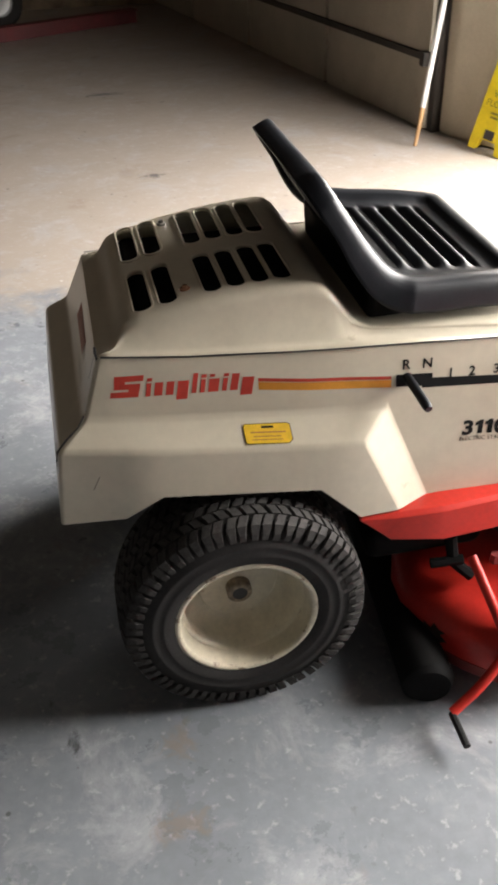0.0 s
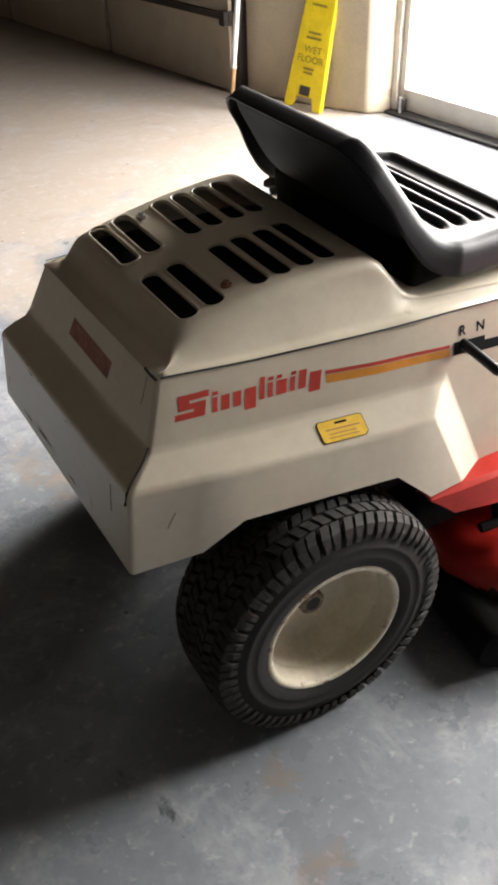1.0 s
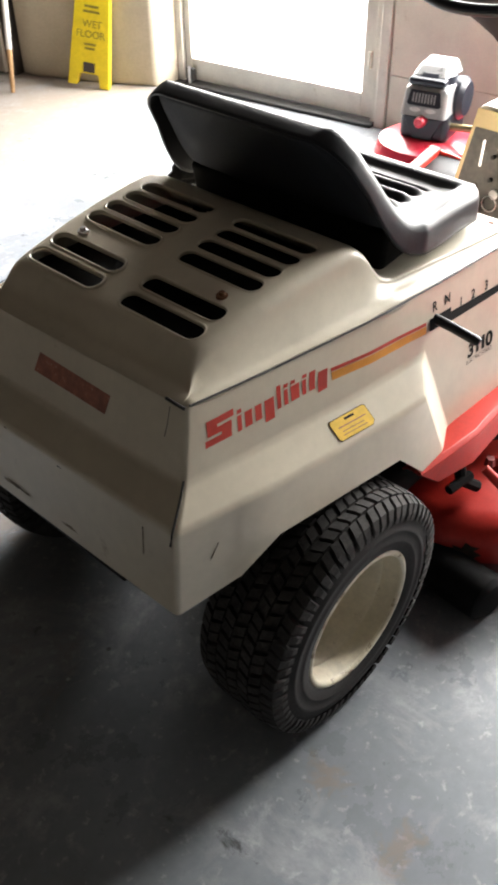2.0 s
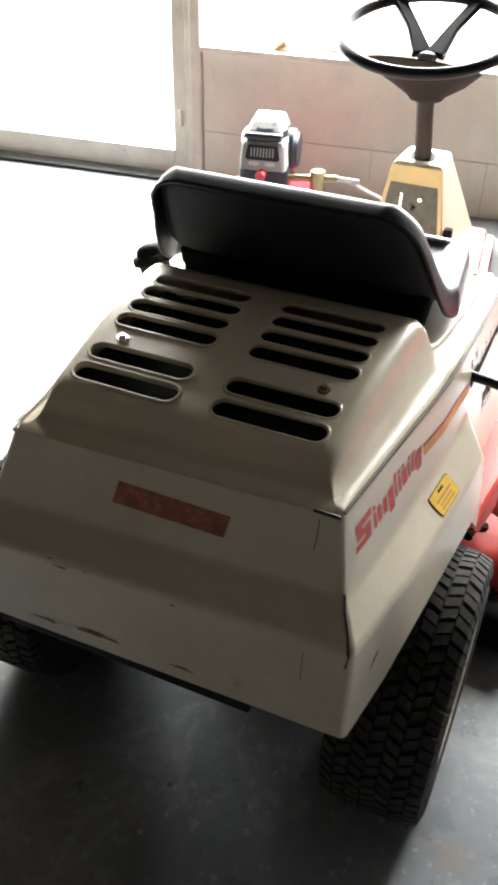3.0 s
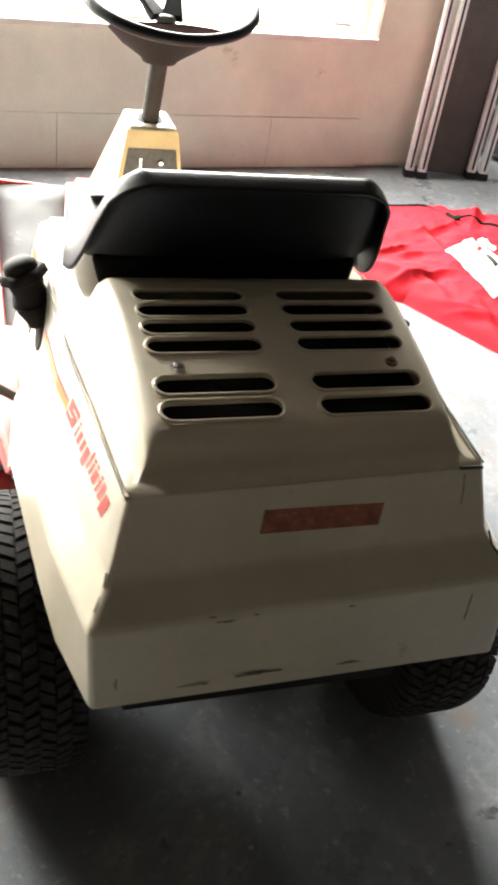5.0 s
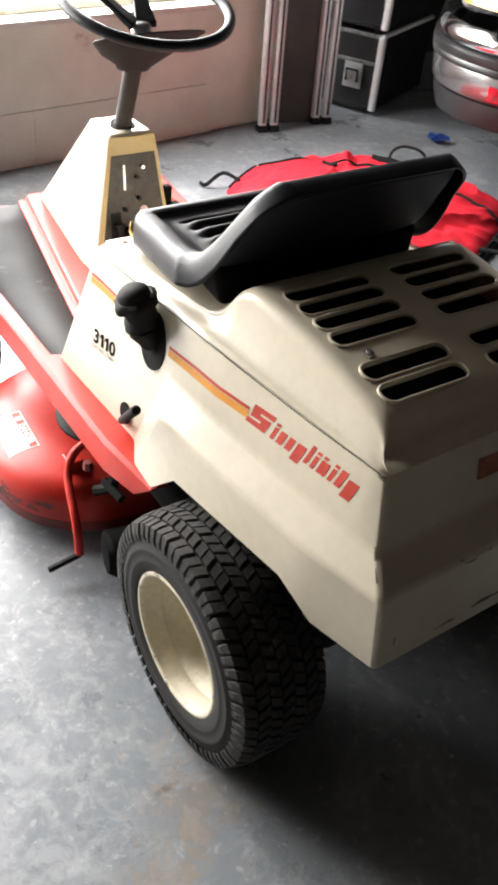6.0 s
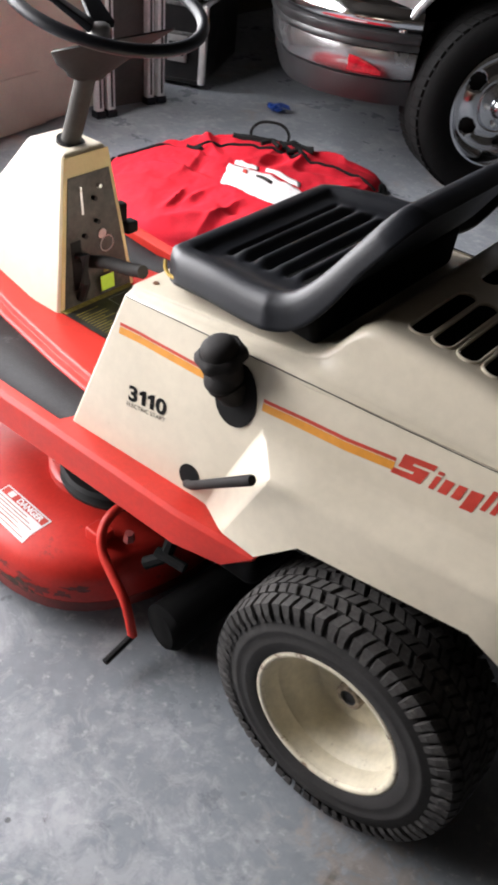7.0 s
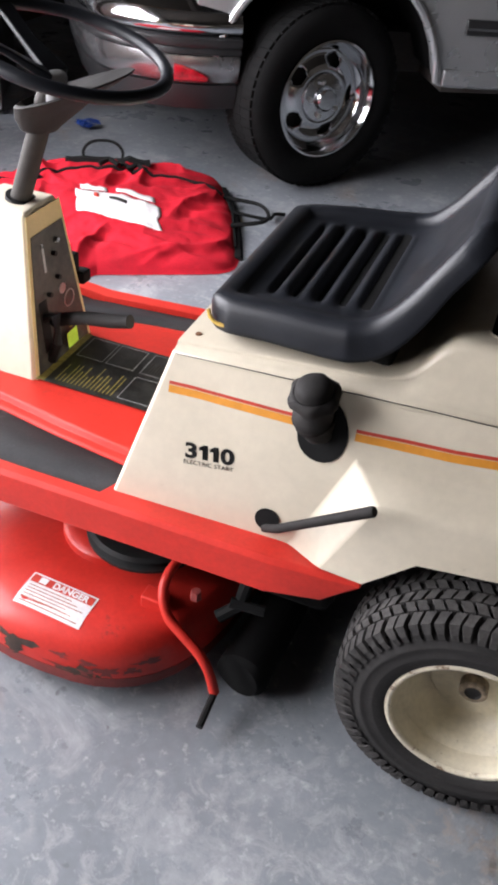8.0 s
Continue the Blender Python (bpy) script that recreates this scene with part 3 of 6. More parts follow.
def stadium(cx, cy, length, width, n=8):
    """Outline of a slot that runs across (along y)."""
    r, h = width / 2, length / 2 - width / 2
    pts = [(cx + r * math.cos(a), cy + h + r * math.sin(a)) for a in [math.pi * k / n for k in range(n + 1)]]
    return pts + [(cx - r * math.cos(a), cy - h - r * math.sin(a)) for a in [math.pi * k / n for k in range(n + 1)]]


# stations of the cover: x, half width and height of its top, height of the flange
HOOD_TOP = ((-0.177, 0.204, 0.6145, 0.0005), (-0.156, 0.196, 0.6150, 0.002), (-0.148, 0.192, 0.6200, 0.003), (-0.138, 0.188, 0.6370, 0.004), (-0.131, 0.187, 0.6460, 0.004),
            (-0.122, 0.187, 0.6515, 0.004), (-0.108, 0.188, 0.6555, 0.005), (-0.037, 0.191, 0.670, 0.005), (0.03, 0.195, 0.679, 0.006), (0.10, 0.199, 0.684, 0.006), (0.138, 0.201, 0.6845, 0.006),
            (0.156, 0.203, 0.681, 0.006), (0.170, 0.205, 0.670, 0.007), (0.186, 0.208, 0.648, 0.008), (0.198, 0.210, 0.630, 0.008), (0.210, 0.211, 0.619, 0.008), (0.228, 0.213, 0.6125, 0.007), (0.260, 0.216, 0.610, 0.007), (0.525, 0.233, 0.594, 0.006))
HOOD = [(x, seam(x)[0], seam(x)[1] - 0.0035, yt, zt, up) for x, yt, zt, up in HOOD_TOP]


def hood_top(x):
    for a, b in zip(HOOD, HOOD[1:]):
        if a[0] <= x <= b[0]:
            return lerp(a[4], b[4], (x - a[0]) / (b[0] - a[0]))
    return HOOD[-1][4]


SLOT_ROWS = (-0.101, -0.063, 0.003, 0.038, 0.074, 0.107)


def engine_cover():
    V, F = [], []
    for x, yb, zb, yt, zt, up in HOOD:
        ym = lerp(yt, yb, 0.40)
        r = max(0.0005, min(0.019, (zt - zb - up) * 0.62))
        half = [(yb, zb), (lerp(yb, ym, 0.6), zb + up * 0.8), (ym, zb + up + r * 0.10)]
        half += [(yt - r * (1 - math.sin(w)) * 1.05 + 0.001 * (1 - math.sin(w)), zt - r * (1 - math.cos(w))) for w in [math.pi / 2 * (1 - q / 6) for q in range(7)]]
        n_half = len(half)
        V += [(x, y, z - sag(x) * (1 - 0.6 * min(1.0, max(0.0, z - zb) / 0.035))) for y, z in half] + [(x, -y, z) for y, z in half[::-1]]
    w = 2 * n_half
    for i in range(len(HOOD) - 1):
        a = w * i
        F += [(a + k, a + w + k, a + w + 1 + k, a + k + 1) for k in range(w - 1)]
    F.append(tuple(range(len(V) - w, len(V))))
    ob = part("engine_cover", poly(V, F), CREAM, tractor, "cream louvred engine cover", solid=0.004, smooth=75)
    bm = bmesh.new()
    for x in SLOT_ROWS:
        for s in (1, -1):
            prism(stadium(x, s * 0.0935, 0.142, 0.0275), 0.55, 0.78, bm)
    bmesh.ops.recalc_face_normals(bm, faces=bm.faces)
    me = bpy.data.meshes.new("cutter")
    bm.to_mesh(me)
    bm.free()
    cutter = new("cutter", me)
    cut = ob.modifiers.new("slots", "BOOLEAN")
    cut.operation, cut.object, cut.solver = "DIFFERENCE", cutter, "EXACT"
    bpy.context.view_layer.update()
    done = bpy.data.meshes.new_from_object(ob.evaluated_get(bpy.context.evaluated_depsgraph_get()))
    ob.modifiers.clear()
    ob.data = done
    bpy.data.objects.remove(cutter)
    # pressed rims round the slots
    for x in SLOT_ROWS:
        for s in (1, -1):
            ring = [(px, py, hood_top(px) - 0.0016) for px, py in stadium(x, s * 0.0935, 0.1445, 0.0300)]
            part("slot_rim", rod(ring, 0.0023, 8, closed=True), CREAM, ob)
    for s, r in ((1, 0.008), (-1, 0.008)):
        z = hood_top(-0.036)
        bolt = part("bolt", lathe([(0.0, 0.006), (0.004, 0.006), (0.0045, 0.002), (r, 0.0015), (r, -0.002)], 12, "z", at=(-0.036, 0.135 * s, z)), STEEL if s > 0 else RUST, ob)
    return ob


def seat():
    # middle line from the front edge over the pan and up the backrest
    line = arc([(0.505, 0, 0.655), (0.40, 0, 0.668), (0.315, 0, 0.674), (0.270, 0, 0.684), (0.238, 0, 0.714), (0.204, 0, 0.764), (0.158, 0, 0.835)], 14)
    total = sum((b - a).length for a, b in zip(line, line[1:]))
    edge = ((0.0, -0.046), (0.0006, -0.040), (0.002, -0.028), (0.004, -0.016), (0.008, -0.007), (0.014, -0.002), (0.022, 0.0), (0.036, -0.0005), (0.041, -0.004), (0.046, -0.010), (0.066, -0.012))

    def drop(d):
        for (d0, h0), (d1, h1) in zip(edge, edge[1:]):
            if d <= d1:
                return lerp(h0, h1, (d - d0) / (d1 - d0))
        return -0.012

    def along(sv):
        acc = 0.0
        for a, b in zip(line, line[1:]):
            L = (b - a).length
            if acc + L >= sv or b is line[-1]:
                t = (b - a) / L
                return a + t * (sv - acc), t
            acc += L

    def half_width(sv):
        k = sv / total
        w = lerp(0.203, 0.229, min(1, k / 0.50)) if k < 0.50 else lerp(0.229, 0.180, (k - 0.50) / 0.50)
        for d, r in ((sv, 0.045), (total - sv, 0.052)):
            if d < r:
                w -= r * (1 - math.sqrt(max(0.0, 1 - (1 - d / r) ** 2)))
        return w

    rows = [(d, h) for d, h in edge[:-1]]
    n_mid = 72
    rows += [(lerp(0.066, total - 0.066, i / n_mid), 0.0) for i in range(n_mid + 1)]
    rows += [(total - d, h) for d, h in edge[:-1][::-1]]
    bm = bmesh.new()
    grid = []
    for i, (sv, hr) in enumerate(rows):
        c, t = along(max(0.0, min(total, sv)))
        nrm = Vector((t.z, 0, -t.x))
        w = half_width(sv)
        ys = [(-w + d, d) for d, h in edge] + [(lerp(-w + 0.066, w - 0.066, k / 30), 0.07) for k in range(1, 30)] + [(w - d, d) for d, h in edge[::-1]]
        deep = 1.0 if sv < total * 0.55 else lerp(1.0, 0.74, min(1.0, (sv / total - 0.55) / 0.25))
        row = []
        for y, dy in ys:
            d = min(dy, sv, total - sv)
            h = drop(max(0.0, d))
            if d < 0.033:
                h *= deep
            p = c + nrm * h
            x = p.x
            if 0.066 < sv < total * 0.55 and abs(y) < w - 0.066:
                fx = min(1, max(0, (x - 0.272) / 0.010)) * min(1, max(0, (0.478 - x) / 0.010))
                fy = min(1, max(0, (0.139 - abs(y)) / 0.016))
                ph = (x - 0.272) / 0.206 * 6
                p.z -= fx * fy * (0.019 * (1 - abs(math.cos(ph * math.pi)) ** 0.9) - 0.006)
            row.append(bm.verts.new((p.x, y + 0.006, p.z)))
        grid.append(row)
    for A, B in zip(grid, grid[1:]):
        for k in range(len(A) - 1):
            bm.faces.new((A[k], A[k + 1], B[k + 1], B[k]))
    s = part("seat", bm, BLACK_PLASTIC, tractor, "glossy black moulded plastic seat with ribbed pan", solid=0.004, smooth=60)
    # closed back shell, set in from the rolled edge
    bm = bmesh.new()
    grid = []
    for i in range(25):
        sv = lerp(total * 0.40, total - 0.010, i / 24)
        c, t = along(sv)
        nrm = Vector((t.z, 0, -t.x))
        w = half_width(sv) - 0.007
        row = []
        for k in range(21):
            q = 2 * k / 20 - 1
            p = c + nrm * (-0.030 + 0.016 * abs(q) ** 14)
            row.append(bm.verts.new((p.x, q * w + 0.006, p.z)))
        grid.append(row)
    for A, B in zip(grid, grid[1:]):
        for k in range(20):
            bm.faces.new((A[k], A[k + 1], B[k + 1], B[k]))
    part("back_shell", bm, BACK_PLASTIC, s, "plain black back of the seat", solid=0.003, smooth=70)
    # underside of the pan, its shade put into near-black, narrowing to the hinge plate
    under = poly([(0.232, 0.185, 0.606), (0.232, -0.185, 0.606), (0.455, 0.150, 0.597), (0.455, -0.150, 0.597), (0.232, 0.203, 0.676), (0.232, -0.192, 0.676), (0.470, 0.175, 0.630), (0.470, -0.168, 0.630)],
                 [(0, 1, 3, 2), (4, 6, 7, 5), (0, 4, 5, 1), (2, 3, 7, 6), (0, 2, 6, 4), (1, 5, 7, 3)])
    part("underside", under, ROLLER_AND_SHADE, s, "seat underside with its shade in the colour", bevel=0.012, segments=3)
    cord = arc([(0.466, 0.2090, 0.622), (0.478, 0.2070, 0.621), (0.490, 0.2030, 0.626), (0.496, 0.1970, 0.634)], 5)
    part("cord", rod(cord, 0.003, 6), material("yellow_cord", (0.55, 0.35, 0.05), 0.7), s, "frayed yellow cord")
    return s


BODY = tractor_body()
bpy.context.view_layer.update()
engine_cover()
seat()


def chassis():
    # engine block enlarged to serve as a dark liner behind the slots
    part("engine_block", box(-0.155, 0.48, -0.19, 0.19, 0.36, 0.578), BLACK_STEEL, tractor, "dark engine block stretched into a liner", bevel=0.02)
    # added near-black liner: the shade inside the louvre slots put into colour
    part("air_shroud", box(-0.112, 0.165, -0.186, 0.186, 0.56, 0.632), ROLLER_AND_SHADE, tractor, "near-black liner that darkens the louvre slots", bevel=0.01)
    part("air_duct", lathe([(0.0, 0.640), (0.085, 0.640), (0.095, 0.634), (0.095, 0.60)], 24, "z", at=(0.02, 0.0, 0)), ROLLER_AND_SHADE, tractor)
    part("transaxle", box(-0.10, 0.10, -0.17, 0.17, 0.15, 0.30), DARK, tractor, bevel=0.02)
    # added box out of sight: stops light leaking through under the body
    part("drive_housing", box(0.13, 0.47, -0.128, 0.128, 0.19, 0.365), DARK, tractor, "unseen dark box that blocks light under the body", bevel=0.02)
    part("axle", rod([(0, -0.30, 0.2), (0, 0.30, 0.2)], 0.013), DARK, tractor)
    for s in (1, -1):
        part("frame_rail", box(0.10, 1.18, s * 0.15 - 0.02, s * 0.15 + 0.02, 0.225, 0.31), BLACK_STEEL, tractor, bevel=0.004)
    part("rear_plate", box(-0.246, -0.233, -0.14, 0.21, 0.322, 0.40), BLACK_STEEL, tractor, bevel=0.003)
    part("hitch", box(-0.235, -0.17, -0.02, 0.03, 0.345, 0.358), BLACK_STEEL, tractor, bevel=0.003)
    part("front_axle", box(1.10, 1.14, -0.30, 0.30, 0.15, 0.19), BLACK_STEEL, tractor, bevel=0.004)


chassis()


def wheel(name, x, y, radius, width, rim_r, side, lugs):
    """A turf tyre on a dished steel wheel; side is +1 where its outer face looks to the left."""
    w = thing(name, "", "")
    w.parent = tractor
    w.matrix_world = pose(x, y, radius, 0, 0, 0 if side > 0 else 180)
    h = width / 2
    prof = [(rim_r, -h + 0.012), (rim_r + 0.012, -h + 0.001), (rim_r + 0.030, -h), (radius - 0.030, -h + 0.004), (radius - 0.014, -h + 0.014), (radius - 0.010, -h + 0.03),
            (radius - 0.006, 0), (radius - 0.010, h - 0.03), (radius - 0.014, h - 0.014), (radius - 0.030, h - 0.004), (rim_r + 0.048, h - 0.001), (rim_r + 0.046, h + 0.0005), (rim_r + 0.042, h + 0.0005), (rim_r + 0.040, h - 0.0003), (rim_r + 0.030, h), (rim_r + 0.028, h + 0.0005), (rim_r + 0.025, h + 0.0005), (rim_r + 0.023, h - 0.0003), (rim_r + 0.012, h - 0.001), (rim_r, h - 0.012)]
    tyre = part("tyre", lathe(prof, 64), RUBBER, w, "worn black turf tyre", smooth=60)
    bm = bmesh.new()
    cols = 7
    pitch = math.tau / lugs

    def crown(yy):
        return 0.030 * max(0.0, abs(yy) / h - 0.42) ** 2.0
    for k in range(lugs):
        for c in range(cols):
            y0, y1 = -h + 0.003 + (2 * h - 0.006) * c / cols + 0.0014, -h + 0.003 + (2 * h - 0.006) * (c + 1) / cols - 0.0014
            sk = pitch * (0.20 if c % 2 else -0.20)
            a0 = (k + (0.5 if c % 2 else 0.0)) * pitch + pitch * 0.07 * math.sin(k * 2.7 + c * 1.9)
            dw = pitch * 0.405
            ys = [(y0, -sk, 1.0), (lerp(y0, y1, 0.5), 0.0, 0.9), (y1, sk, 1.0)]
            if c in (0, cols - 1):      # fingers that run over the shoulder
                ys = ys + [(y1 + 0.0045, sk, 0.70)] if c else [(y0 - 0.0045, -sk, 0.70)] + ys
            vs = []
            for dr in (-0.011, 0.0):
                for yy, off, wf in ys:
                    over = 0.013 if abs(yy) > h - 0.004 else 0.0
                    r = radius + dr - crown(yy) - over
                    for sg in (-1, 1):
                        a = a0 + sg * dw * wf * (0.90 if dr == 0 else 1) + off
                        vs.append((math.cos(a) * r, yy, math.sin(a) * r))
            n = len(ys)
            T = 2 * n
            fs = [(T + 2 * i, T + 2 * i + 1, T + 2 * i + 3, T + 2 * i + 2) for i in range(n - 1)]
            fs += [(2 * i, T + 2 * i, T + 2 * i + 2, 2 * i + 2) for i in range(n - 1)] + [(2 * i + 1, 2 * i + 3, T + 2 * i + 3, T + 2 * i + 1) for i in range(n - 1)]
            fs += [(0, 1, T + 1, T), (2 * n - 2, 2 * T - 2, 2 * T - 1, 2 * n - 1)]
            poly(vs, fs, bm)
    tagged(part("tread", bm, TREAD_RUBBER, tyre, smooth=0), kind="stuff")
    dp = width * 0.60
    dish = [(rim_r - 0.0008, h - 0.005), (rim_r - 0.0010, h - 0.010), (rim_r - 0.0025, h - 0.015), (rim_r - 0.004, h - 0.020), (rim_r - 0.006, h - 0.036), (rim_r - 0.012, h - 0.041), (rim_r - 0.016, h - 0.060),
            (rim_r - 0.024, h - dp * 0.90), (rim_r - 0.033, h - dp * 0.985), (rim_r - 0.040, h - dp), (rim_r - 0.044, h - dp * 0.955), (rim_r - 0.050, h - dp * 0.95), (0.034, h - dp * 0.97), (0.028, h - dp * 0.93), (0.0, h - dp * 0.93)]
    rim = part("rim", lathe(dish, 56), CREAM_WHEEL, w, "cream painted steel wheel rim", smooth=40)
    part("rim_lip", lathe([(rim_r + 0.0045 + 0.0058 * math.cos(a), h - 0.007 + 0.0050 * math.sin(a)) for a in [math.tau * q / 10 for q in range(11)]], 56), CHIPPED, rim, "chipped and rusty rim edge")
    part("hub_cap", lathe([(0.021, h - dp * 0.95), (0.021, h - dp * 0.74), (0.018, h - dp * 0.71), (0.0125, h - dp * 0.71)], 20), GRIME, rim, "brown greasy hub")
    part("axle_end", lathe([(0.013, h - dp * 0.715), (0.011, h - dp * 0.76), (0.0, h - dp * 0.76)], 16), DARK, rim, "dark axle end")
    part("inner_disc", lathe([(rim_r, -h + 0.012), (rim_r - 0.01, -h + 0.03), (0.0, -h + 0.035)], 32), DARK, rim)
    return w


wheel("rear_wheel", 0, 0.310, 0.200, 0.146, 0.108, 1, 64)
wheel("rear_wheel", 0, -0.290, 0.200, 0.146, 0.107, -1, 64)
wheel("front_wheel", 1.12, 0.34, 0.150, 0.125, 0.075, 1, 26)
wheel("front_wheel", 1.12, -0.285, 0.150, 0.125, 0.075, -1, 26)


def footboards():
    for s in (1, -1):
        # pressed red board: outer flange, rolled top, inner slope
        xs = [0.192, 0.245, 0.33, 0.598, 0.612, 0.90, 1.10, 1.19]
        bm = bmesh.new()
        rows = []
        for x in xs:
            rise = 0.0 if x < 0.95 else (x - 0.95) * 0.22
            out = 0.318 if x < 0.2 else 0.322 if x < 0.26 else 0.336
            if s < 0 and x > 0.3:
                out = lerp(0.334, 0.250, min(1.0, max(0.0, (x - 0.40) / 0.75)))
            top, low = (0.336, 0.334) if x < 0.2 else (0.334, 0.284) if x < 0.26 else (0.342, 0.278)
            inner = out - 0.03 if x < 0.3 or s < 0 and x > 0.6 else 0.272 if x < 0.6 else 0.306
            rows.append([bm.verts.new((x, s * yy, zz + rise)) for yy, zz in ((out - 0.012, low - 0.004), (out, low), (out, top - 0.006), (out - 0.008, top), (inner, top - 0.004), (inner - 0.004, 0.318 if x > 0.3 else top - 0.01))])
        for A, B in zip(rows, rows[1:]):
            for k in range(5):
                bm.faces.new((A[k], A[k + 1], B[k + 1], B[k]))
        part("running_board", bm, RED, tractor, "bright red painted steel running board", bevel=0.004, solid=0.003)
        rows = []
        bm = bmesh.new()
        for x, yi in ((0.42, 0.215), (0.62, 0.215), (0.75, 0.198), (0.93, 0.165), (1.12, 0.140), (1.185, 0.135)):
            rise = 0.0 if x < 0.95 else (x - 0.95) * 0.22
            yo = 0.304 if s > 0 else lerp(0.304, 0.224, max(0.0, (x - 0.42) / 0.75))
            rows.append([bm.verts.new((x, s * yy, 0.326 + rise)) for yy in (yo, lerp(yo, yi, 0.5), min(yi, yo - 0.03))])
        for A, B in zip(rows, rows[1:]):
            for k in range(2):
                bm.faces.new((A[k], A[k + 1], B[k + 1], B[k]))
        part("foot_mat", bm, MAT_RUBBER, tractor, "dusty black rubber foot mat", solid=0.006)
        part("front_lip", rod([(1.19, s * 0.125, 0.366), (1.19, s * (0.34 if s > 0 else 0.245), 0.384)], 0.006, 8), RED, tractor)
    part("pedal_stalk", rod([(1.17, -0.160, 0.365), (1.175, -0.165, 0.405)], 0.004, 6), BLACK_STEEL, tractor, "thin black pedal stalk")
    # raised red tunnel between the boards
    V = []
    for x, yt, yb in ((0.42, 0.196, 0.222), (0.62, 0.195, 0.221), (0.75, 0.177, 0.203), (0.93, 0.143, 0.170), (1.19, 0.112, 0.140)):
        rise = 0.0 if x < 0.95 else (x - 0.95) * 0.22
        half = [(yb, 0.318), (yb - 0.001, 0.329), (yb - 0.006, 0.3315), (yt + 0.008, 0.3315), (yt + 0.004, 0.341), (yt, 0.343)]
        V += [(x, yy, zz + rise) for yy, zz in half] + [(x, -yy, zz + rise) for yy, zz in half[::-1]]
    F = []
    for i in range(4):
        for k in range(11):
            F.append((12 * i + k, 12 * i + k + 1, 12 * i + 13 + k, 12 * i + 12 + k))
    part("tunnel", poly(V, F), RED, tractor, "red painted centre tunnel", bevel=0.0012, solid=0.003)
    plate_m = basis((0.615, 0.095, 0.3445), (0, -1, 0), (1, 0, 0))
    lab = part("instruction_plate", plate(plate_m, rect(0, 0, 0.176, 0.24)), material("dark_printed_plate", (0.03, 0.03, 0.027), 0.4, vary=0.3, scale=30), tractor, "dark worn instruction plate with faded yellow print")
    for r in range(11):
        wd = 0.030 + 0.012 * math.sin(r * 1.9)
        part("print_line", plate(plate_m, rect(0.108, 0.020 + r * 0.0055, 0.108 + wd, 0.0215 + r * 0.0055), 0.0003, 0.0028), GREY_PLASTIC, lab)
    for r in range(15):
        wd = 0.050 + 0.016 * math.sin(r * 2.3) + 0.010 * math.cos(r * 5.1)
        part("print_line", plate(plate_m, rect(0.012, 0.098 + r * 0.0078, 0.012 + wd, 0.1000 + r * 0.0078), 0.0003, 0.0028), INK_YELLOW, lab)
    part("print_band", plate(plate_m, rect(0.0, 0.224, 0.176, 0.238), 0.0005, 0.0028), INK_YELLOW, lab)
    for x0, y0, x1, y1 in ((0.100, 0.10, 0.168, 0.155), (0.100, 0.162, 0.168, 0.215), (0.012, 0.015, 0.085, 0.085), (0.100, 0.015, 0.168, 0.085)):
        for q in (rect(x0, y0, x1, y0 + 0.0015), rect(x0, y1, x1, y1 + 0.0015), rect(x0, y0, x0 + 0.0015, y1), rect(x1, y0, x1 + 0.0015, y1)):
            part("print_line", plate(plate_m, q, 0.0005, 0.0028), PALE_INK, lab)


footboards()


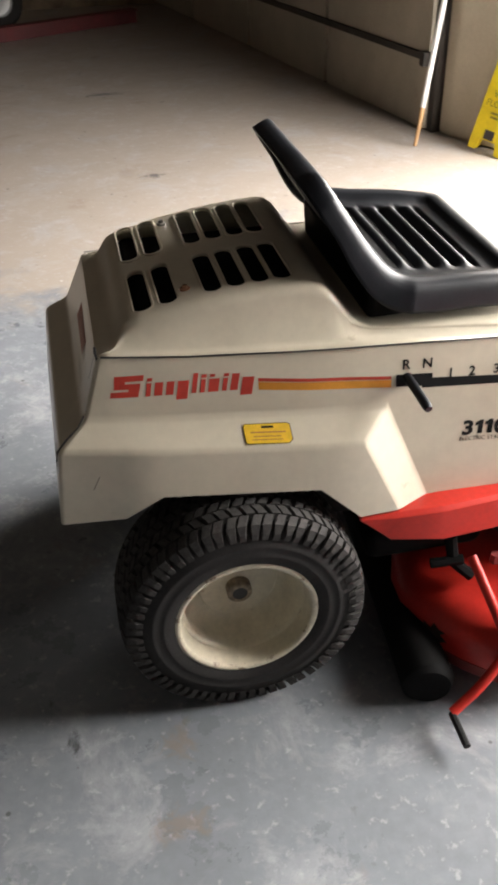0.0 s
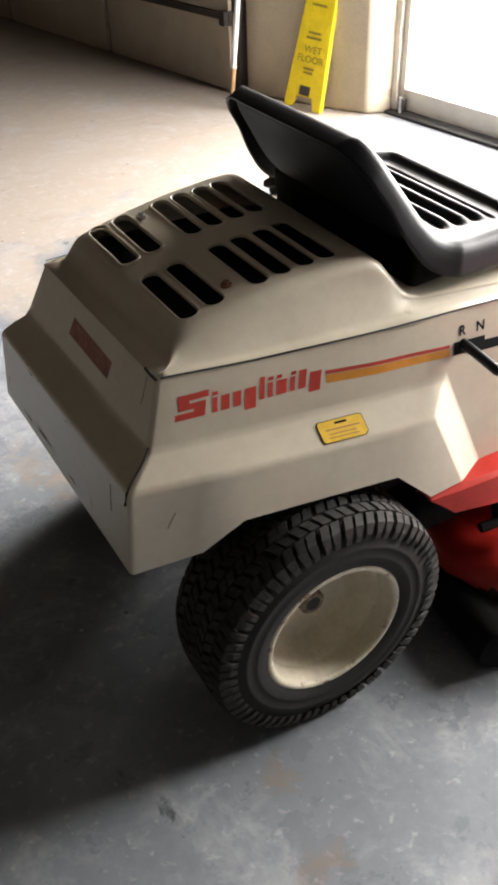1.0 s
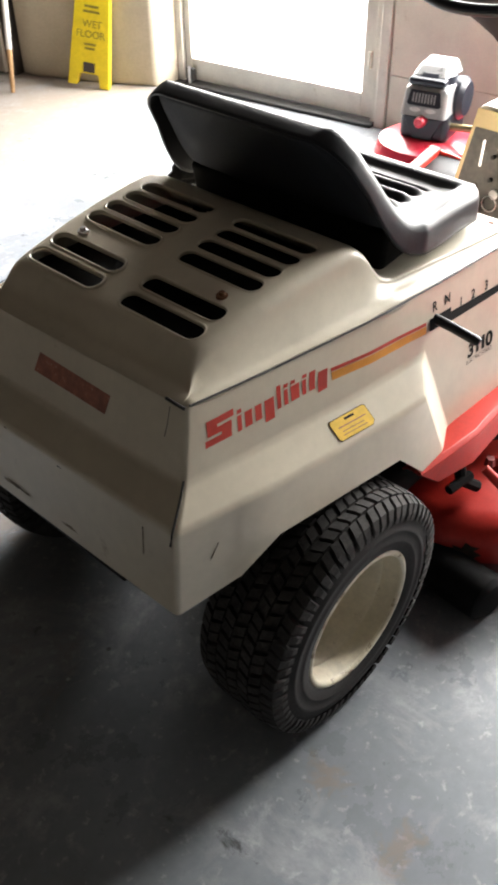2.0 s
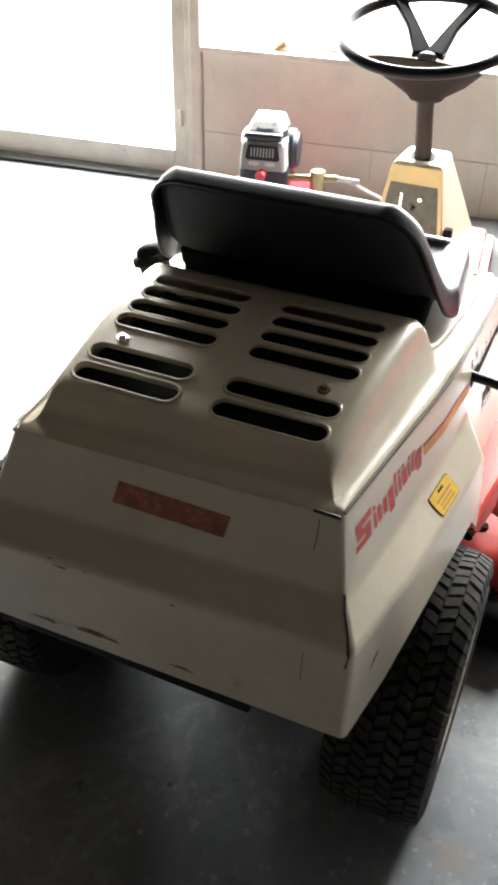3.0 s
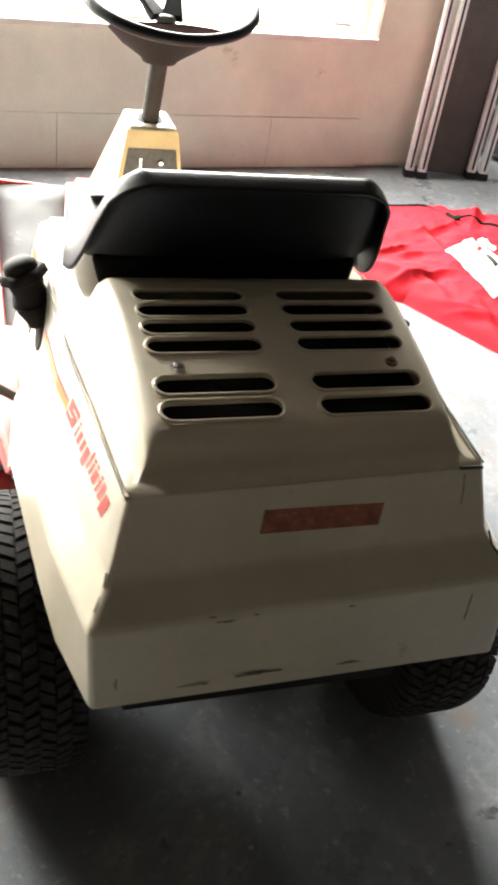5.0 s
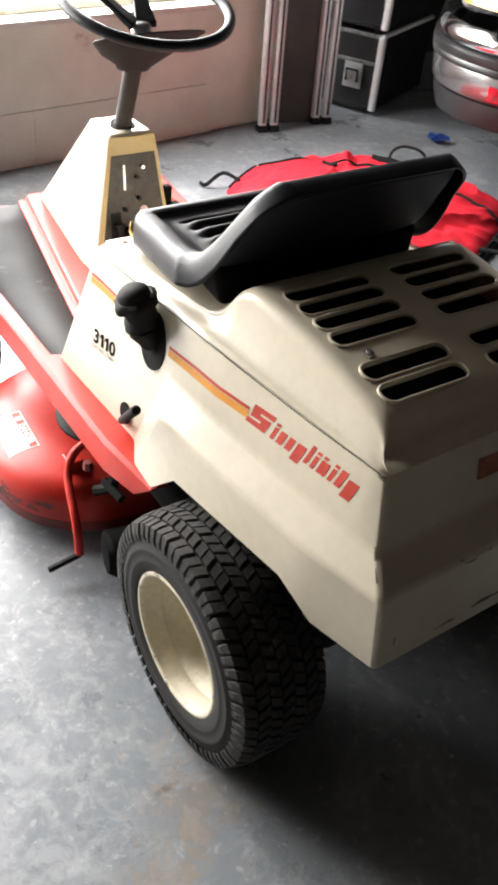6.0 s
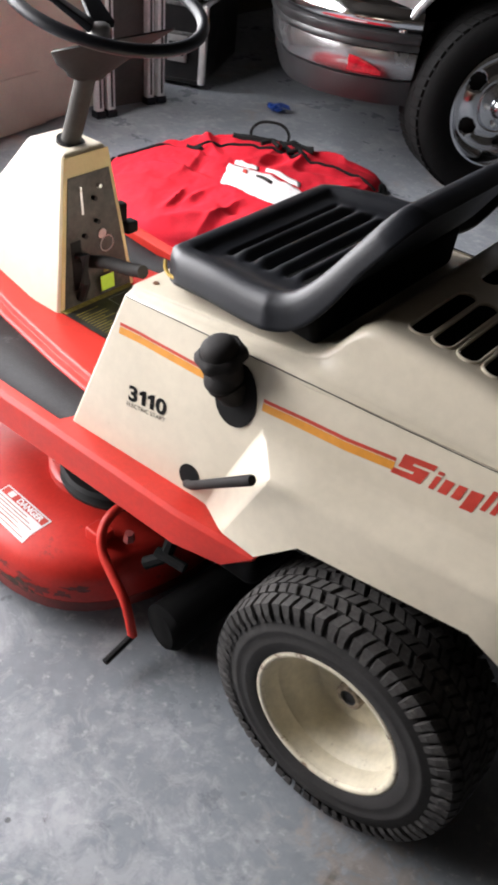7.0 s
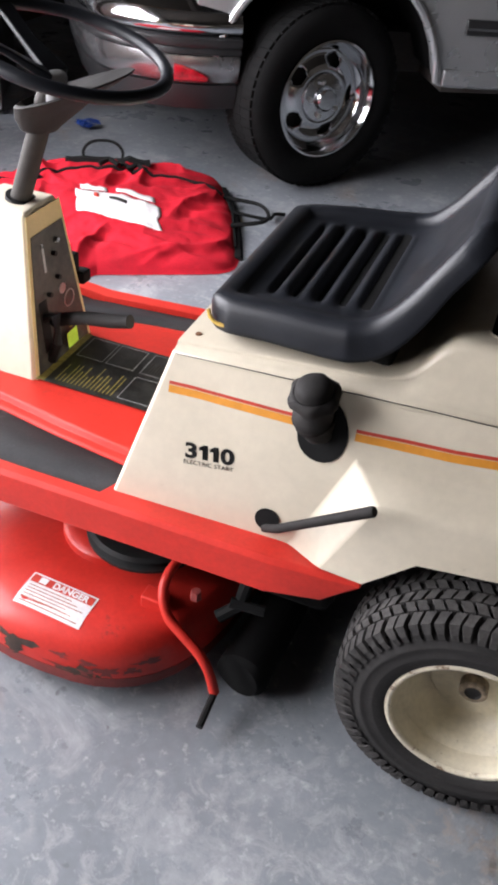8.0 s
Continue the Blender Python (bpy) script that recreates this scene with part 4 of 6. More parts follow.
def dash_tower():
    V = [(0.855, 0.100, 0.338), (0.855, -0.100, 0.338), (1.20, 0.095, 0.365), (1.20, -0.095, 0.365),
         (0.884, 0.050, 0.630), (0.884, -0.050, 0.630), (0.985, 0.045, 0.632), (0.985, -0.045, 0.632)]
    F = [(0, 1, 5, 4), (2, 6, 7, 3), (0, 4, 6, 2), (1, 3, 7, 5), (4, 5, 7, 6)]
    tw = part("dash_tower", poly(V, F), CREAM, tractor, "cream steering tower with a printed control panel", bevel=0.008, segments=3, solid=0.003)
    m = basis((0.855, 0.100, 0.338), (0, -1, 0), (0.029, 0, 0.292))
    part("panel_trim", plate(m, [(0.004, 0.002), (0.196, 0.002), (0.152, 0.288), (0.048, 0.288)], 0.002, 0.001), TAN, tw, "yellowed trim round the panel", bevel=0.001)
    pn = part("panel", plate(m, [(0.014, 0.006), (0.186, 0.006), (0.149, 0.252), (0.051, 0.252)], 0.002, 0.0025), PANEL, tw, "dark worn control panel")
    part("throttle_slot", plate(m, rect(0.075, 0.180, 0.080, 0.232), 0.001, 0.0046), STEEL, pn)
    part("key_switch", lathe([(0.0, 0.0), (0.010, 0.0), (0.010, 0.012), (0.005, 0.014), (0.0, 0.014)], 14, "x", at=(0.862, -0.02, 0.47)), STEEL, pn)
    part("key_ring", rod([(0.850, -0.02 + 0.016 * math.cos(a), 0.455 + 0.016 * math.sin(a)) for a in [math.tau * k / 14 for k in range(14)]], 0.0012, 6, closed=True), STEEL, pn)
    for yy, hh in ((0.105, 0.205), (0.118, 0.225), (0.108, 0.160), (0.075, 0.14)):
        part("knob", plate(m, [(yy + 0.0045 * math.cos(a), hh + 0.0045 * math.sin(a)) for a in [math.tau * k / 10 for k in range(10)]], 0.008, 0.0046), STEEL if hh > 0.22 else BLACK_STEEL, pn)
    part("lever_slot", plate(m, rect(0.042, 0.04, 0.066, 0.135), 0.001, 0.0046), BLACK_STEEL, pn)
    part("brake_lever", rod([(0.862, 0.045, 0.44), (0.838, 0.046, 0.455), (0.836, 0.047, 0.40), (0.850, 0.047, 0.36)], 0.010, 8), BLACK_STEEL, tw, "black plastic control lever")
    part("drive_lever", rod(arc([(0.86, 0.02, 0.425), (0.80, 0.022, 0.447), (0.74, 0.03, 0.462), (0.700, 0.034, 0.474)], 4), 0.0125, 10), HUB_PLASTIC, tw, "dark grey plastic hand lever")
    part("tag", plate(basis((0.846, 0.002, 0.362), (0, -1, 0), (0.03, 0, 0.292)), rect(0, 0, 0.034, 0.030), 0.001, 0.004), LIME, tw, "lime green tape tag")
    part("tag", plate(basis((0.848, -0.006, 0.400), (0, -1, 0), (0.03, 0, 0.292)), rect(0, 0, 0.014, 0.020), 0.001, 0.004), INK_YELLOW, tw)
    part("side_bracket", box(0.854, 0.878, -0.108, -0.080, 0.450, 0.474), ROLLER_AND_SHADE, tw, "black bracket on the tower side", bevel=0.004)
    part("side_bracket", box(0.868, 0.888, -0.092, -0.074, 0.472, 0.510), ROLLER_AND_SHADE, tw, bevel=0.004)
    # column, hub and wheel
    base, hub = Vector((0.925, 0, 0.625)), Vector((0.856, 0, 0.820))
    part("collar", rod([base - Vector((0, 0, 0.004)), base + (hub - base) * 0.05], 0.026, 16), BLACK_STEEL, tw)
    part("steering_column", rod([base, hub], 0.0175, 16), GREY_PLASTIC, tw, "dark grey-brown steering column")
    tilt = radians(13)
    C, R = Vector((0.826, 0, 0.884)), 0.155
    ex, ey = Vector((math.cos(tilt), 0, math.sin(tilt))), Vector((0, 1, 0))
    en = ex.cross(ey)
    sw = part("steering_wheel", rod([C + (ex * math.cos(a) + ey * math.sin(a)) * R for a in [math.tau * k / 64 for k in range(64)]], 0.0100, 12, closed=True), BLACK_PLASTIC, tractor, "worn black steering wheel with two spokes")
    H = Vector((0.848, 0, 0.842))
    bm = bmesh.new()
    for s in (1, -1):
        turn = s * 0.50 + 0.14
        tip = C + (ex * math.cos(turn) + ey * math.sin(turn)) * R
        d = (tip - H).normalized()
        side_v = d.cross(Vector((0, 0, 1))).normalized()
        nrm = side_v.cross(d)
        vs = []
        for p, wd, th in ((H + ey * s * 0.012, 0.020, 0.007), (lerp(H, tip, 0.5), 0.0125, 0.005), (tip, 0.013, 0.006)):
            for q, r in ((-1, -1), (1, -1), (1, 1), (-1, 1)):
                vs.append(p + side_v * wd * q + nrm * th * r)
        poly(vs, [(0, 1, 5, 4), (1, 2, 6, 5), (2, 3, 7, 6), (3, 0, 4, 7), (4, 5, 9, 8), (5, 6, 10, 9), (6, 7, 11, 10), (7, 4, 8, 11), (0, 3, 2, 1), (8, 9, 10, 11)], bm)
    part("spokes", bm, BLACK_PLASTIC, sw, bevel=0.003)
    # deep cone from the column up to the spokes, and a glossy lid on it
    ring = [math.tau * k / 20 for k in range(20)]
    bm = bmesh.new()
    axis_d = (hub - base).normalized()
    rings = []
    for at_z, rx, ry, dx in ((0.757, 0.030, 0.032, 0.0), (0.764, 0.034, 0.036, 0.0), (0.796, 0.060, 0.078, -0.022), (0.829, 0.084, 0.110, -0.042), (0.832, 0.081, 0.107, -0.042), (0.800, 0.030, 0.030, 0.0)):
        mid = base + axis_d * ((at_z - base.z) / axis_d.z)
        rings.append([bm.verts.new((mid.x + dx + rx * math.cos(a), ry * math.sin(a), at_z - (0.36 * rx * math.cos(a) if at_z > 0.78 else 0.0))) for a in ring])
    for A, B in zip(rings, rings[1:]):
        for k in range(20):
            bm.faces.new((A[k], A[(k + 1) % 20], B[(k + 1) % 20], B[k]))
    bm.faces.new(rings[-1])
    bm.faces.new(rings[0][::-1])
    part("hub", bm, HUB_PLASTIC, sw, "dull dark plastic steering wheel hub", smooth=50)
    part("hub_lid", lathe([(0.0, 0.849), (0.012, 0.848), (0.017, 0.845), (0.019, 0.840), (0.019, 0.830), (0.016, 0.790)], 28, "z", at=(0.846, 0, 0)), SILVER_PLASTIC, sw, "pale grey round hub lid")


dash_tower()


def deck():
    # two merged blade housings: domed plan outline
    outline = []
    for k in range(48):
        a = math.tau * k / 48
        c, s = math.cos(a), math.sin(a)
        ox = 0.655 + 0.262 * math.copysign(abs(c) ** 0.75, c)
        oy = (0.438 if s > 0 else 0.395 + 0.105 * min(1.0, max(0.0, (0.64 - ox) / 0.12))) * math.copysign(abs(s) ** 0.62, s)
        if ox < 0.655 and oy < 0:
            ox -= 0.12 * min(1.0, -oy / 0.25) * (0.655 - ox) / 0.262
        outline.append((ox, oy))
    bm = bmesh.new()
    rings = []
    for f, z in ((1.0, 0.045), (1.004, 0.060), (1.0, 0.105), (0.965, 0.130), (0.90, 0.143), (0.62, 0.152), (0.0, 0.153)):
        rings.append([bm.verts.new((0.655 + (x - 0.655) * (1 - (1 - f) * 1.2 if f > 0.5 else f), y * f, z)) for x, y in outline] if f else [bm.verts.new((0.655, 0, z))])
    for A, B in zip(rings, rings[1:]):
        if len(B) == 1:
            for k in range(48):
                bm.faces.new((A[k], A[(k + 1) % 48], B[0]))
        else:
            for k in range(48):
                bm.faces.new((A[k], A[(k + 1) % 48], B[(k + 1) % 48], B[k]))
    dk = part("mower_deck", bm, RED_WORN, tractor, "scuffed red domed mower deck", smooth=50)
    for s in (1, -1):
        part("spindle_cover", lathe([(0.100, 0.150), (0.100, 0.166), (0.092, 0.174), (0.070, 0.178), (0.0, 0.178)], 32, "z", at=(0.64, s * 0.185, 0)), RED_WORN, dk)
        part("pulley", lathe([(0.0, 0.218), (0.100, 0.218), (0.106, 0.212), (0.090, 0.204), (0.106, 0.196), (0.106, 0.190), (0.09, 0.184), (0.02, 0.184), (0.02, 0.16)], 32, "z", at=(0.575, s * 0.205, 0)), BLACK_STEEL, dk)
        part("bracket", box(0.490, 0.530, s * 0.315 - 0.016, s * 0.315 + 0.016, 0.135, 0.168), RED_WORN, dk, bevel=0.004)
        part("bolt", lathe([(0.0, 0.206), (0.008, 0.206), (0.010, 0.19)], 6, "z", at=(0.44, s * 0.315, 0)), GRIMY_RED, dk)
        if s > 0:
            hanger = [(0.490, 0.255, 0.215), (0.497, 0.300, 0.200), (0.492, 0.326, 0.180), (0.474, 0.341, 0.152), (0.440, 0.351, 0.132), (0.408, 0.358, 0.110), (0.390, 0.362, 0.080), (0.378, 0.365, 0.044)]
            tip = (0.377, 0.428, 0.034)
        else:
            hanger = [(0.388, -0.330, 0.225), (0.396, -0.370, 0.195), (0.410, -0.410, 0.150), (0.415, -0.435, 0.120), (0.395, -0.455, 0.100), (0.360, -0.470, 0.070), (0.330, -0.478, 0.048), (0.310, -0.484, 0.036)]
            tip = (0.310, -0.546, 0.031)
        part("lift_rod", rod(arc(hanger, 5), 0.0085, 10), RED, dk, "bent red lift rod")
        part("rod_end", rod([hanger[-1], lerp(Vector(hanger[-1]), Vector(tip), 0.15), tip], 0.0062, 8), BLACK_STEEL, dk, "bare dark rod end")
        part("linkage", rod([(0.365, s * 0.290, 0.240), (0.372, s * 0.300, 0.190), (0.400, s * 0.318, 0.168)], 0.011, 8), ROLLER_AND_SHADE, dk, "black lift linkage")
        part("linkage", rod([(0.330, s * 0.300, 0.195), (0.385, s * 0.308, 0.200)], 0.009, 8), ROLLER_AND_SHADE, dk)
    part("roller", rod([(0.352, 0.325, 0.046), (0.350, 0.316, 0.046), (0.325, 0.0, 0.046), (0.292, -0.425, 0.046), (0.290, -0.435, 0.046)], 0.045, 24, taper=[0.036, 0.045, 0.040, 0.045, 0.036]), ROLLER_AND_SHADE, dk, "black rear deck roller")
    # near-black box in place of the shadow between deck and rear wheels
    part("belt_guard", box(0.24, 0.46, -0.235, 0.235, 0.155, 0.215), ROLLER_AND_SHADE, dk, bevel=0.02)
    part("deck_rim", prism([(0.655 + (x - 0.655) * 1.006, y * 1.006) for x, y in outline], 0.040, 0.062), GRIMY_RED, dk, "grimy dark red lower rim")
    bpy.context.view_layer.update()
    # dried mud and bare metal along the flank, in ragged patches of their own shape
    rnd = random.Random(5)
    for k in range(26):
        a0 = rnd.uniform(0.10, 2.3) if k < 18 else rnd.uniform(3.3, 5.6)
        wd, zc, hh = rnd.uniform(0.05, 0.16), rnd.uniform(0.068, 0.098), rnd.uniform(0.008, 0.020)
        vs = []
        for q in range(16):
            b = math.tau * q / 16
            rr = 0.7 + 0.45 * math.sin(q * 2.3 + k) * math.cos(q * 1.1 + 2 * k)
            ang, zz = a0 + wd * rr * math.cos(b), zc + hh * rr * math.sin(b)
            c, sn = math.cos(ang), math.sin(ang)
            px, py = 0.262 * math.copysign(abs(c) ** 0.75, c), (0.438 if sn > 0 else 0.500) * math.copysign(abs(sn) ** 0.62, sn)
            ok, hit, n, f = dk.ray_cast(Vector((0.655 + px * 1.5, py * 1.5, zz)), Vector((-px, -py, 0)).normalized())
            if ok:
                vs.append(hit + n * 0.0012)
        if len(vs) == 16:
            part("mud_patch", poly(vs, [tuple(range(16))]), (MUD, GRIMY_RED, GRIMY_RED)[k % 3], dk, smooth=0)
    # danger label laid on the domed top
    m = basis((0.722, 0.402, 0.142), (-1, 0.06, 0), (0, -1, 0.10))

    def laid(name, x0, y0, x1, y1, mat, parent, label="", lift=0.0010, nu=6, nv=4):
        bm = bmesh.new()
        grid = []
        for i in range(nu + 1):
            row = []
            for j in range(nv + 1):
                q = m @ Vector((lerp(x0, x1, i / nu), lerp(y0, y1, j / nv), 0))
                ok, hit, n, f = dk.ray_cast(Vector((q.x, q.y, 0.5)), Vector((0, 0, -1)))
                row.append(bm.verts.new(hit + n * lift))
            grid.append(row)
        for A, B in zip(grid, grid[1:]):
            for j in range(nv):
                bm.faces.new((A[j], B[j], B[j + 1], A[j + 1]))
        return part(name, bm, mat, parent, label, smooth=60)
    bpy.context.view_layer.update()
    lb = laid("warning_label", 0, 0, 0.124, 0.062, WHITE_DECAL, dk, "white and red danger label")
    laid("red_band", 0.003, 0.043, 0.121, 0.059, LOGO_RED, lb, lift=0.0016)
    word = lettering("letters", "DANGER", 0.0165, m @ Matrix.Translation((0.044, 0.0455, 0.0)), WHITE_DECAL, lb, bold=0.0007, deep=0.0)
    for v in word.data.vertices:
        ok, hit, n, f = dk.ray_cast(Vector((v.co.x, v.co.y, 0.5)), Vector((0, 0, -1)))
        v.co = hit + n * 0.0023
    laid("triangle", 0.018, 0.045, 0.032, 0.057, WHITE_DECAL, lb, lift=0.0022, nu=2, nv=2)
    for r in range(6):
        laid("text_bar", 0.007, 0.005 + 0.0062 * r, 0.116 - 0.014 * (r % 3), 0.0066 + 0.0062 * r, FADED_RED, lb, lift=0.0021, nv=2)
    return dk


deck()


def film(name, corners, side, mat, parent, label="", lift=0.0005, nu=6, nv=2):
    """A printed film that follows the body's side; corners are (x, z) in turn."""
    a, b, c, d = [Vector(q) for q in corners]
    bm = bmesh.new()
    grid = []
    for i in range(nu + 1):
        row = []
        for j in range(nv + 1):
            q = lerp(lerp(a, b, i / nu), lerp(d, c, i / nu), j / nv)
            hit = on_panel(q.x, q.y, side)
            row.append(bm.verts.new((q.x, hit.y + side * lift, q.y)))
        grid.append(row)
    for A, B in zip(grid, grid[1:]):
        for j in range(nv):
            bm.faces.new((A[j], B[j], B[j + 1], A[j + 1]))
    return part(name, bm, mat, parent, label, smooth=60)


def wrap(ob, side, lift=0.0006):
    """Lays flat letters down on the body's side."""
    for v in ob.data.vertices:
        hit = on_panel(v.co.x, v.co.z, side)
        v.co.y = hit.y + side * lift
    return ob


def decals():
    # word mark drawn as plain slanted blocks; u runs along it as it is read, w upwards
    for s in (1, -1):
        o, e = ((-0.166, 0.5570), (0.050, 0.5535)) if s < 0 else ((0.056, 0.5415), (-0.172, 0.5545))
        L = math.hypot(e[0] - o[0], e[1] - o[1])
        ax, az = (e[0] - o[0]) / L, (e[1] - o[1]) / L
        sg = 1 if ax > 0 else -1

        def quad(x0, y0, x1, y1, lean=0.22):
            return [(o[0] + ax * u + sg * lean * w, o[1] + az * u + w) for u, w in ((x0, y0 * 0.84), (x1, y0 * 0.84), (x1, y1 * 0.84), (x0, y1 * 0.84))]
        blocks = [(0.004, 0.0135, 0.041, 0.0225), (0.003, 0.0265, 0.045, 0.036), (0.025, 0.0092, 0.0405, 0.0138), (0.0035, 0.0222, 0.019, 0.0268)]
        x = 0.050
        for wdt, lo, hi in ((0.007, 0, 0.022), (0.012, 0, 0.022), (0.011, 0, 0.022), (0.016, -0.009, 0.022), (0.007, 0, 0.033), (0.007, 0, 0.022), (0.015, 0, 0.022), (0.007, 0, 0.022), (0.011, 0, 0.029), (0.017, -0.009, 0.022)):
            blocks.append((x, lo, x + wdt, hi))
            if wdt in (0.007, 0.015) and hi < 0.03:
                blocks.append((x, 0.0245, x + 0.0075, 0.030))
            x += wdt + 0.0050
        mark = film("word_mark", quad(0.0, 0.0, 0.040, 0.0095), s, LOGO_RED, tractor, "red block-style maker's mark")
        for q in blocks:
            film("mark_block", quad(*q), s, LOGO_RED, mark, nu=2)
        # stripes forward from the mark
        runs = [((0.048, 0.5690), (0.247, 0.5525))] if s < 0 else [((0.054, 0.5625), (0.250, 0.5525)), ((0.335, 0.5485), (0.524, 0.5420))]
        for (xa, za), (xb, zb) in runs:
            for top, low, mat, lab in ((0.0, -0.005, LOGO_RED, "thin red stripe"), (-0.006, -0.0175, ORANGE, "orange stripe")):
                film("stripe", [(xa, za + low), (xb, zb + low), (xb, zb + top), (xa, za + top)], s, mat, tractor, lab, nu=24)
    # rear mark, faded
    bm = bmesh.new()
    net = []
    for i in range(13):
        row = []
        for j in range(3):
            z = 0.552 + 0.026 * j / 2
            ok, hit, n, f = BODY.ray_cast(Vector((-0.6, 0.062 - 0.145 * i / 12 - 0.2 * (z - 0.552), z)), Vector((1, 0, 0)))
            row.append(bm.verts.new(hit + n * 0.0005))
        net.append(row)
    for A, B in zip(net, net[1:]):
        for j in range(2):
            bm.faces.new((A[j], B[j], B[j + 1], A[j + 1]))
    part("rear_mark", bm, FADED_RED, tractor, "faded red maker's mark")
    # model number, both sides
    def frame_on(x, z, dx, dz, side):
        p = on_front(x, z, side)
        return basis(p, on_front(x + dx, z + dz, side) - p, p - on_front(x, z - 0.03, side))
    ml = frame_on(0.488, 0.4310, -0.10, 0.010, 1)
    mr = frame_on(0.366, 0.4360, 0.10, -0.008, -1)
    for mm in (ml, mr):
        side = 1 if mm is ml else -1
        num = wrap(lettering("model_number", "3", 0.0335, mm, INK, tractor, "bold black model number", wide=1.22, bold=0.0013, deep=0.0), side)
        wrap(lettering("digit", "0", 0.0335, mm @ Matrix.Translation((0.0555, 0, 0)), INK, num, wide=1.22, bold=0.0013, deep=0.0), side)
        for x0 in (0.0225, 0.0390):
            one = part("digit", plate(mm, [(x0 + 0.0052, 0.0), (x0 + 0.0134, 0.0), (x0 + 0.0134, 0.0238), (x0 + 0.0074, 0.0238), (x0, 0.0190), (x0, 0.0138), (x0 + 0.0052, 0.0155)], 0.0, 0.0), INK, num, smooth=0)
            wrap(one, side)
        wrap(lettering("model_words", "ELECTRIC START", 0.0098, mm @ Matrix.Translation((-0.002, -0.011, 0)), INK, tractor, wide=1.05, deep=0.0), 1 if mm is ml else -1)
    # gear marks and slot on the shift side
    for ch, x, z in (("R", 0.263, 0.5605), ("N", 0.295, 0.5585), ("1", 0.336, 0.5375), ("2", 0.371, 0.5360), ("3", 0.411, 0.5340)):
        wrap(lettering("gear_mark", ch, 0.0215, frame_on(x, z, 0.02, -0.001, -1), INK, tractor, bold=0.0004, deep=0.0), -1)
    film("shift_slot", [(0.296, 0.5270), (0.505, 0.5090), (0.505, 0.5215), (0.296, 0.5430)], -1, INK, tractor, "black gear shift slot", nu=16)
    film("shift_slot", [(0.254, 0.5350), (0.312, 0.5290), (0.312, 0.5490), (0.254, 0.5540)], -1, INK, tractor, nu=6, lift=0.0014)
    # yellow service sticker on the fender shoulder
    p0 = on_shoulder(0.016, 0.12, -1)
    my = basis(p0, on_shoulder(0.090, 0.12, -1) - p0, on_shoulder(0.016, 0.8, -1) - p0)
    stk = part("sticker", plate(my, [(0.0052, 0.0010), (0.0668, 0.0010), (0.0727, 0.0066), (0.0692, 0.0308), (0.0636, 0.0331), (0.0012, 0.0321), (-0.0012, 0.0274), (0.0018, 0.0046)], 0.0004, 0.0006), INK, tractor, "yellow dealer sticker with black edge")
    part("sticker_face", plate(my, [(0.006, 0.002), (0.066, 0.002), (0.0715, 0.007), (0.068, 0.030), (0.063, 0.032), (0.002, 0.031), (0.0, 0.027), (0.003, 0.005)], 0.0005, 0.0012), YELLOW_DECAL, stk)
    for x0, x1, yv, hgt in ((0.026, 0.044, 0.025, 0.0032), (0.010, 0.062, 0.018, 0.0015), (0.014, 0.055, 0.012, 0.0010), (0.012, 0.058, 0.007, 0.0010)):
        part("text_bar", plate(my, rect(x0, yv, x1, yv + hgt), 0.0004, 0.0017), FADED_RED if hgt < 0.002 else INK, stk)


decals()


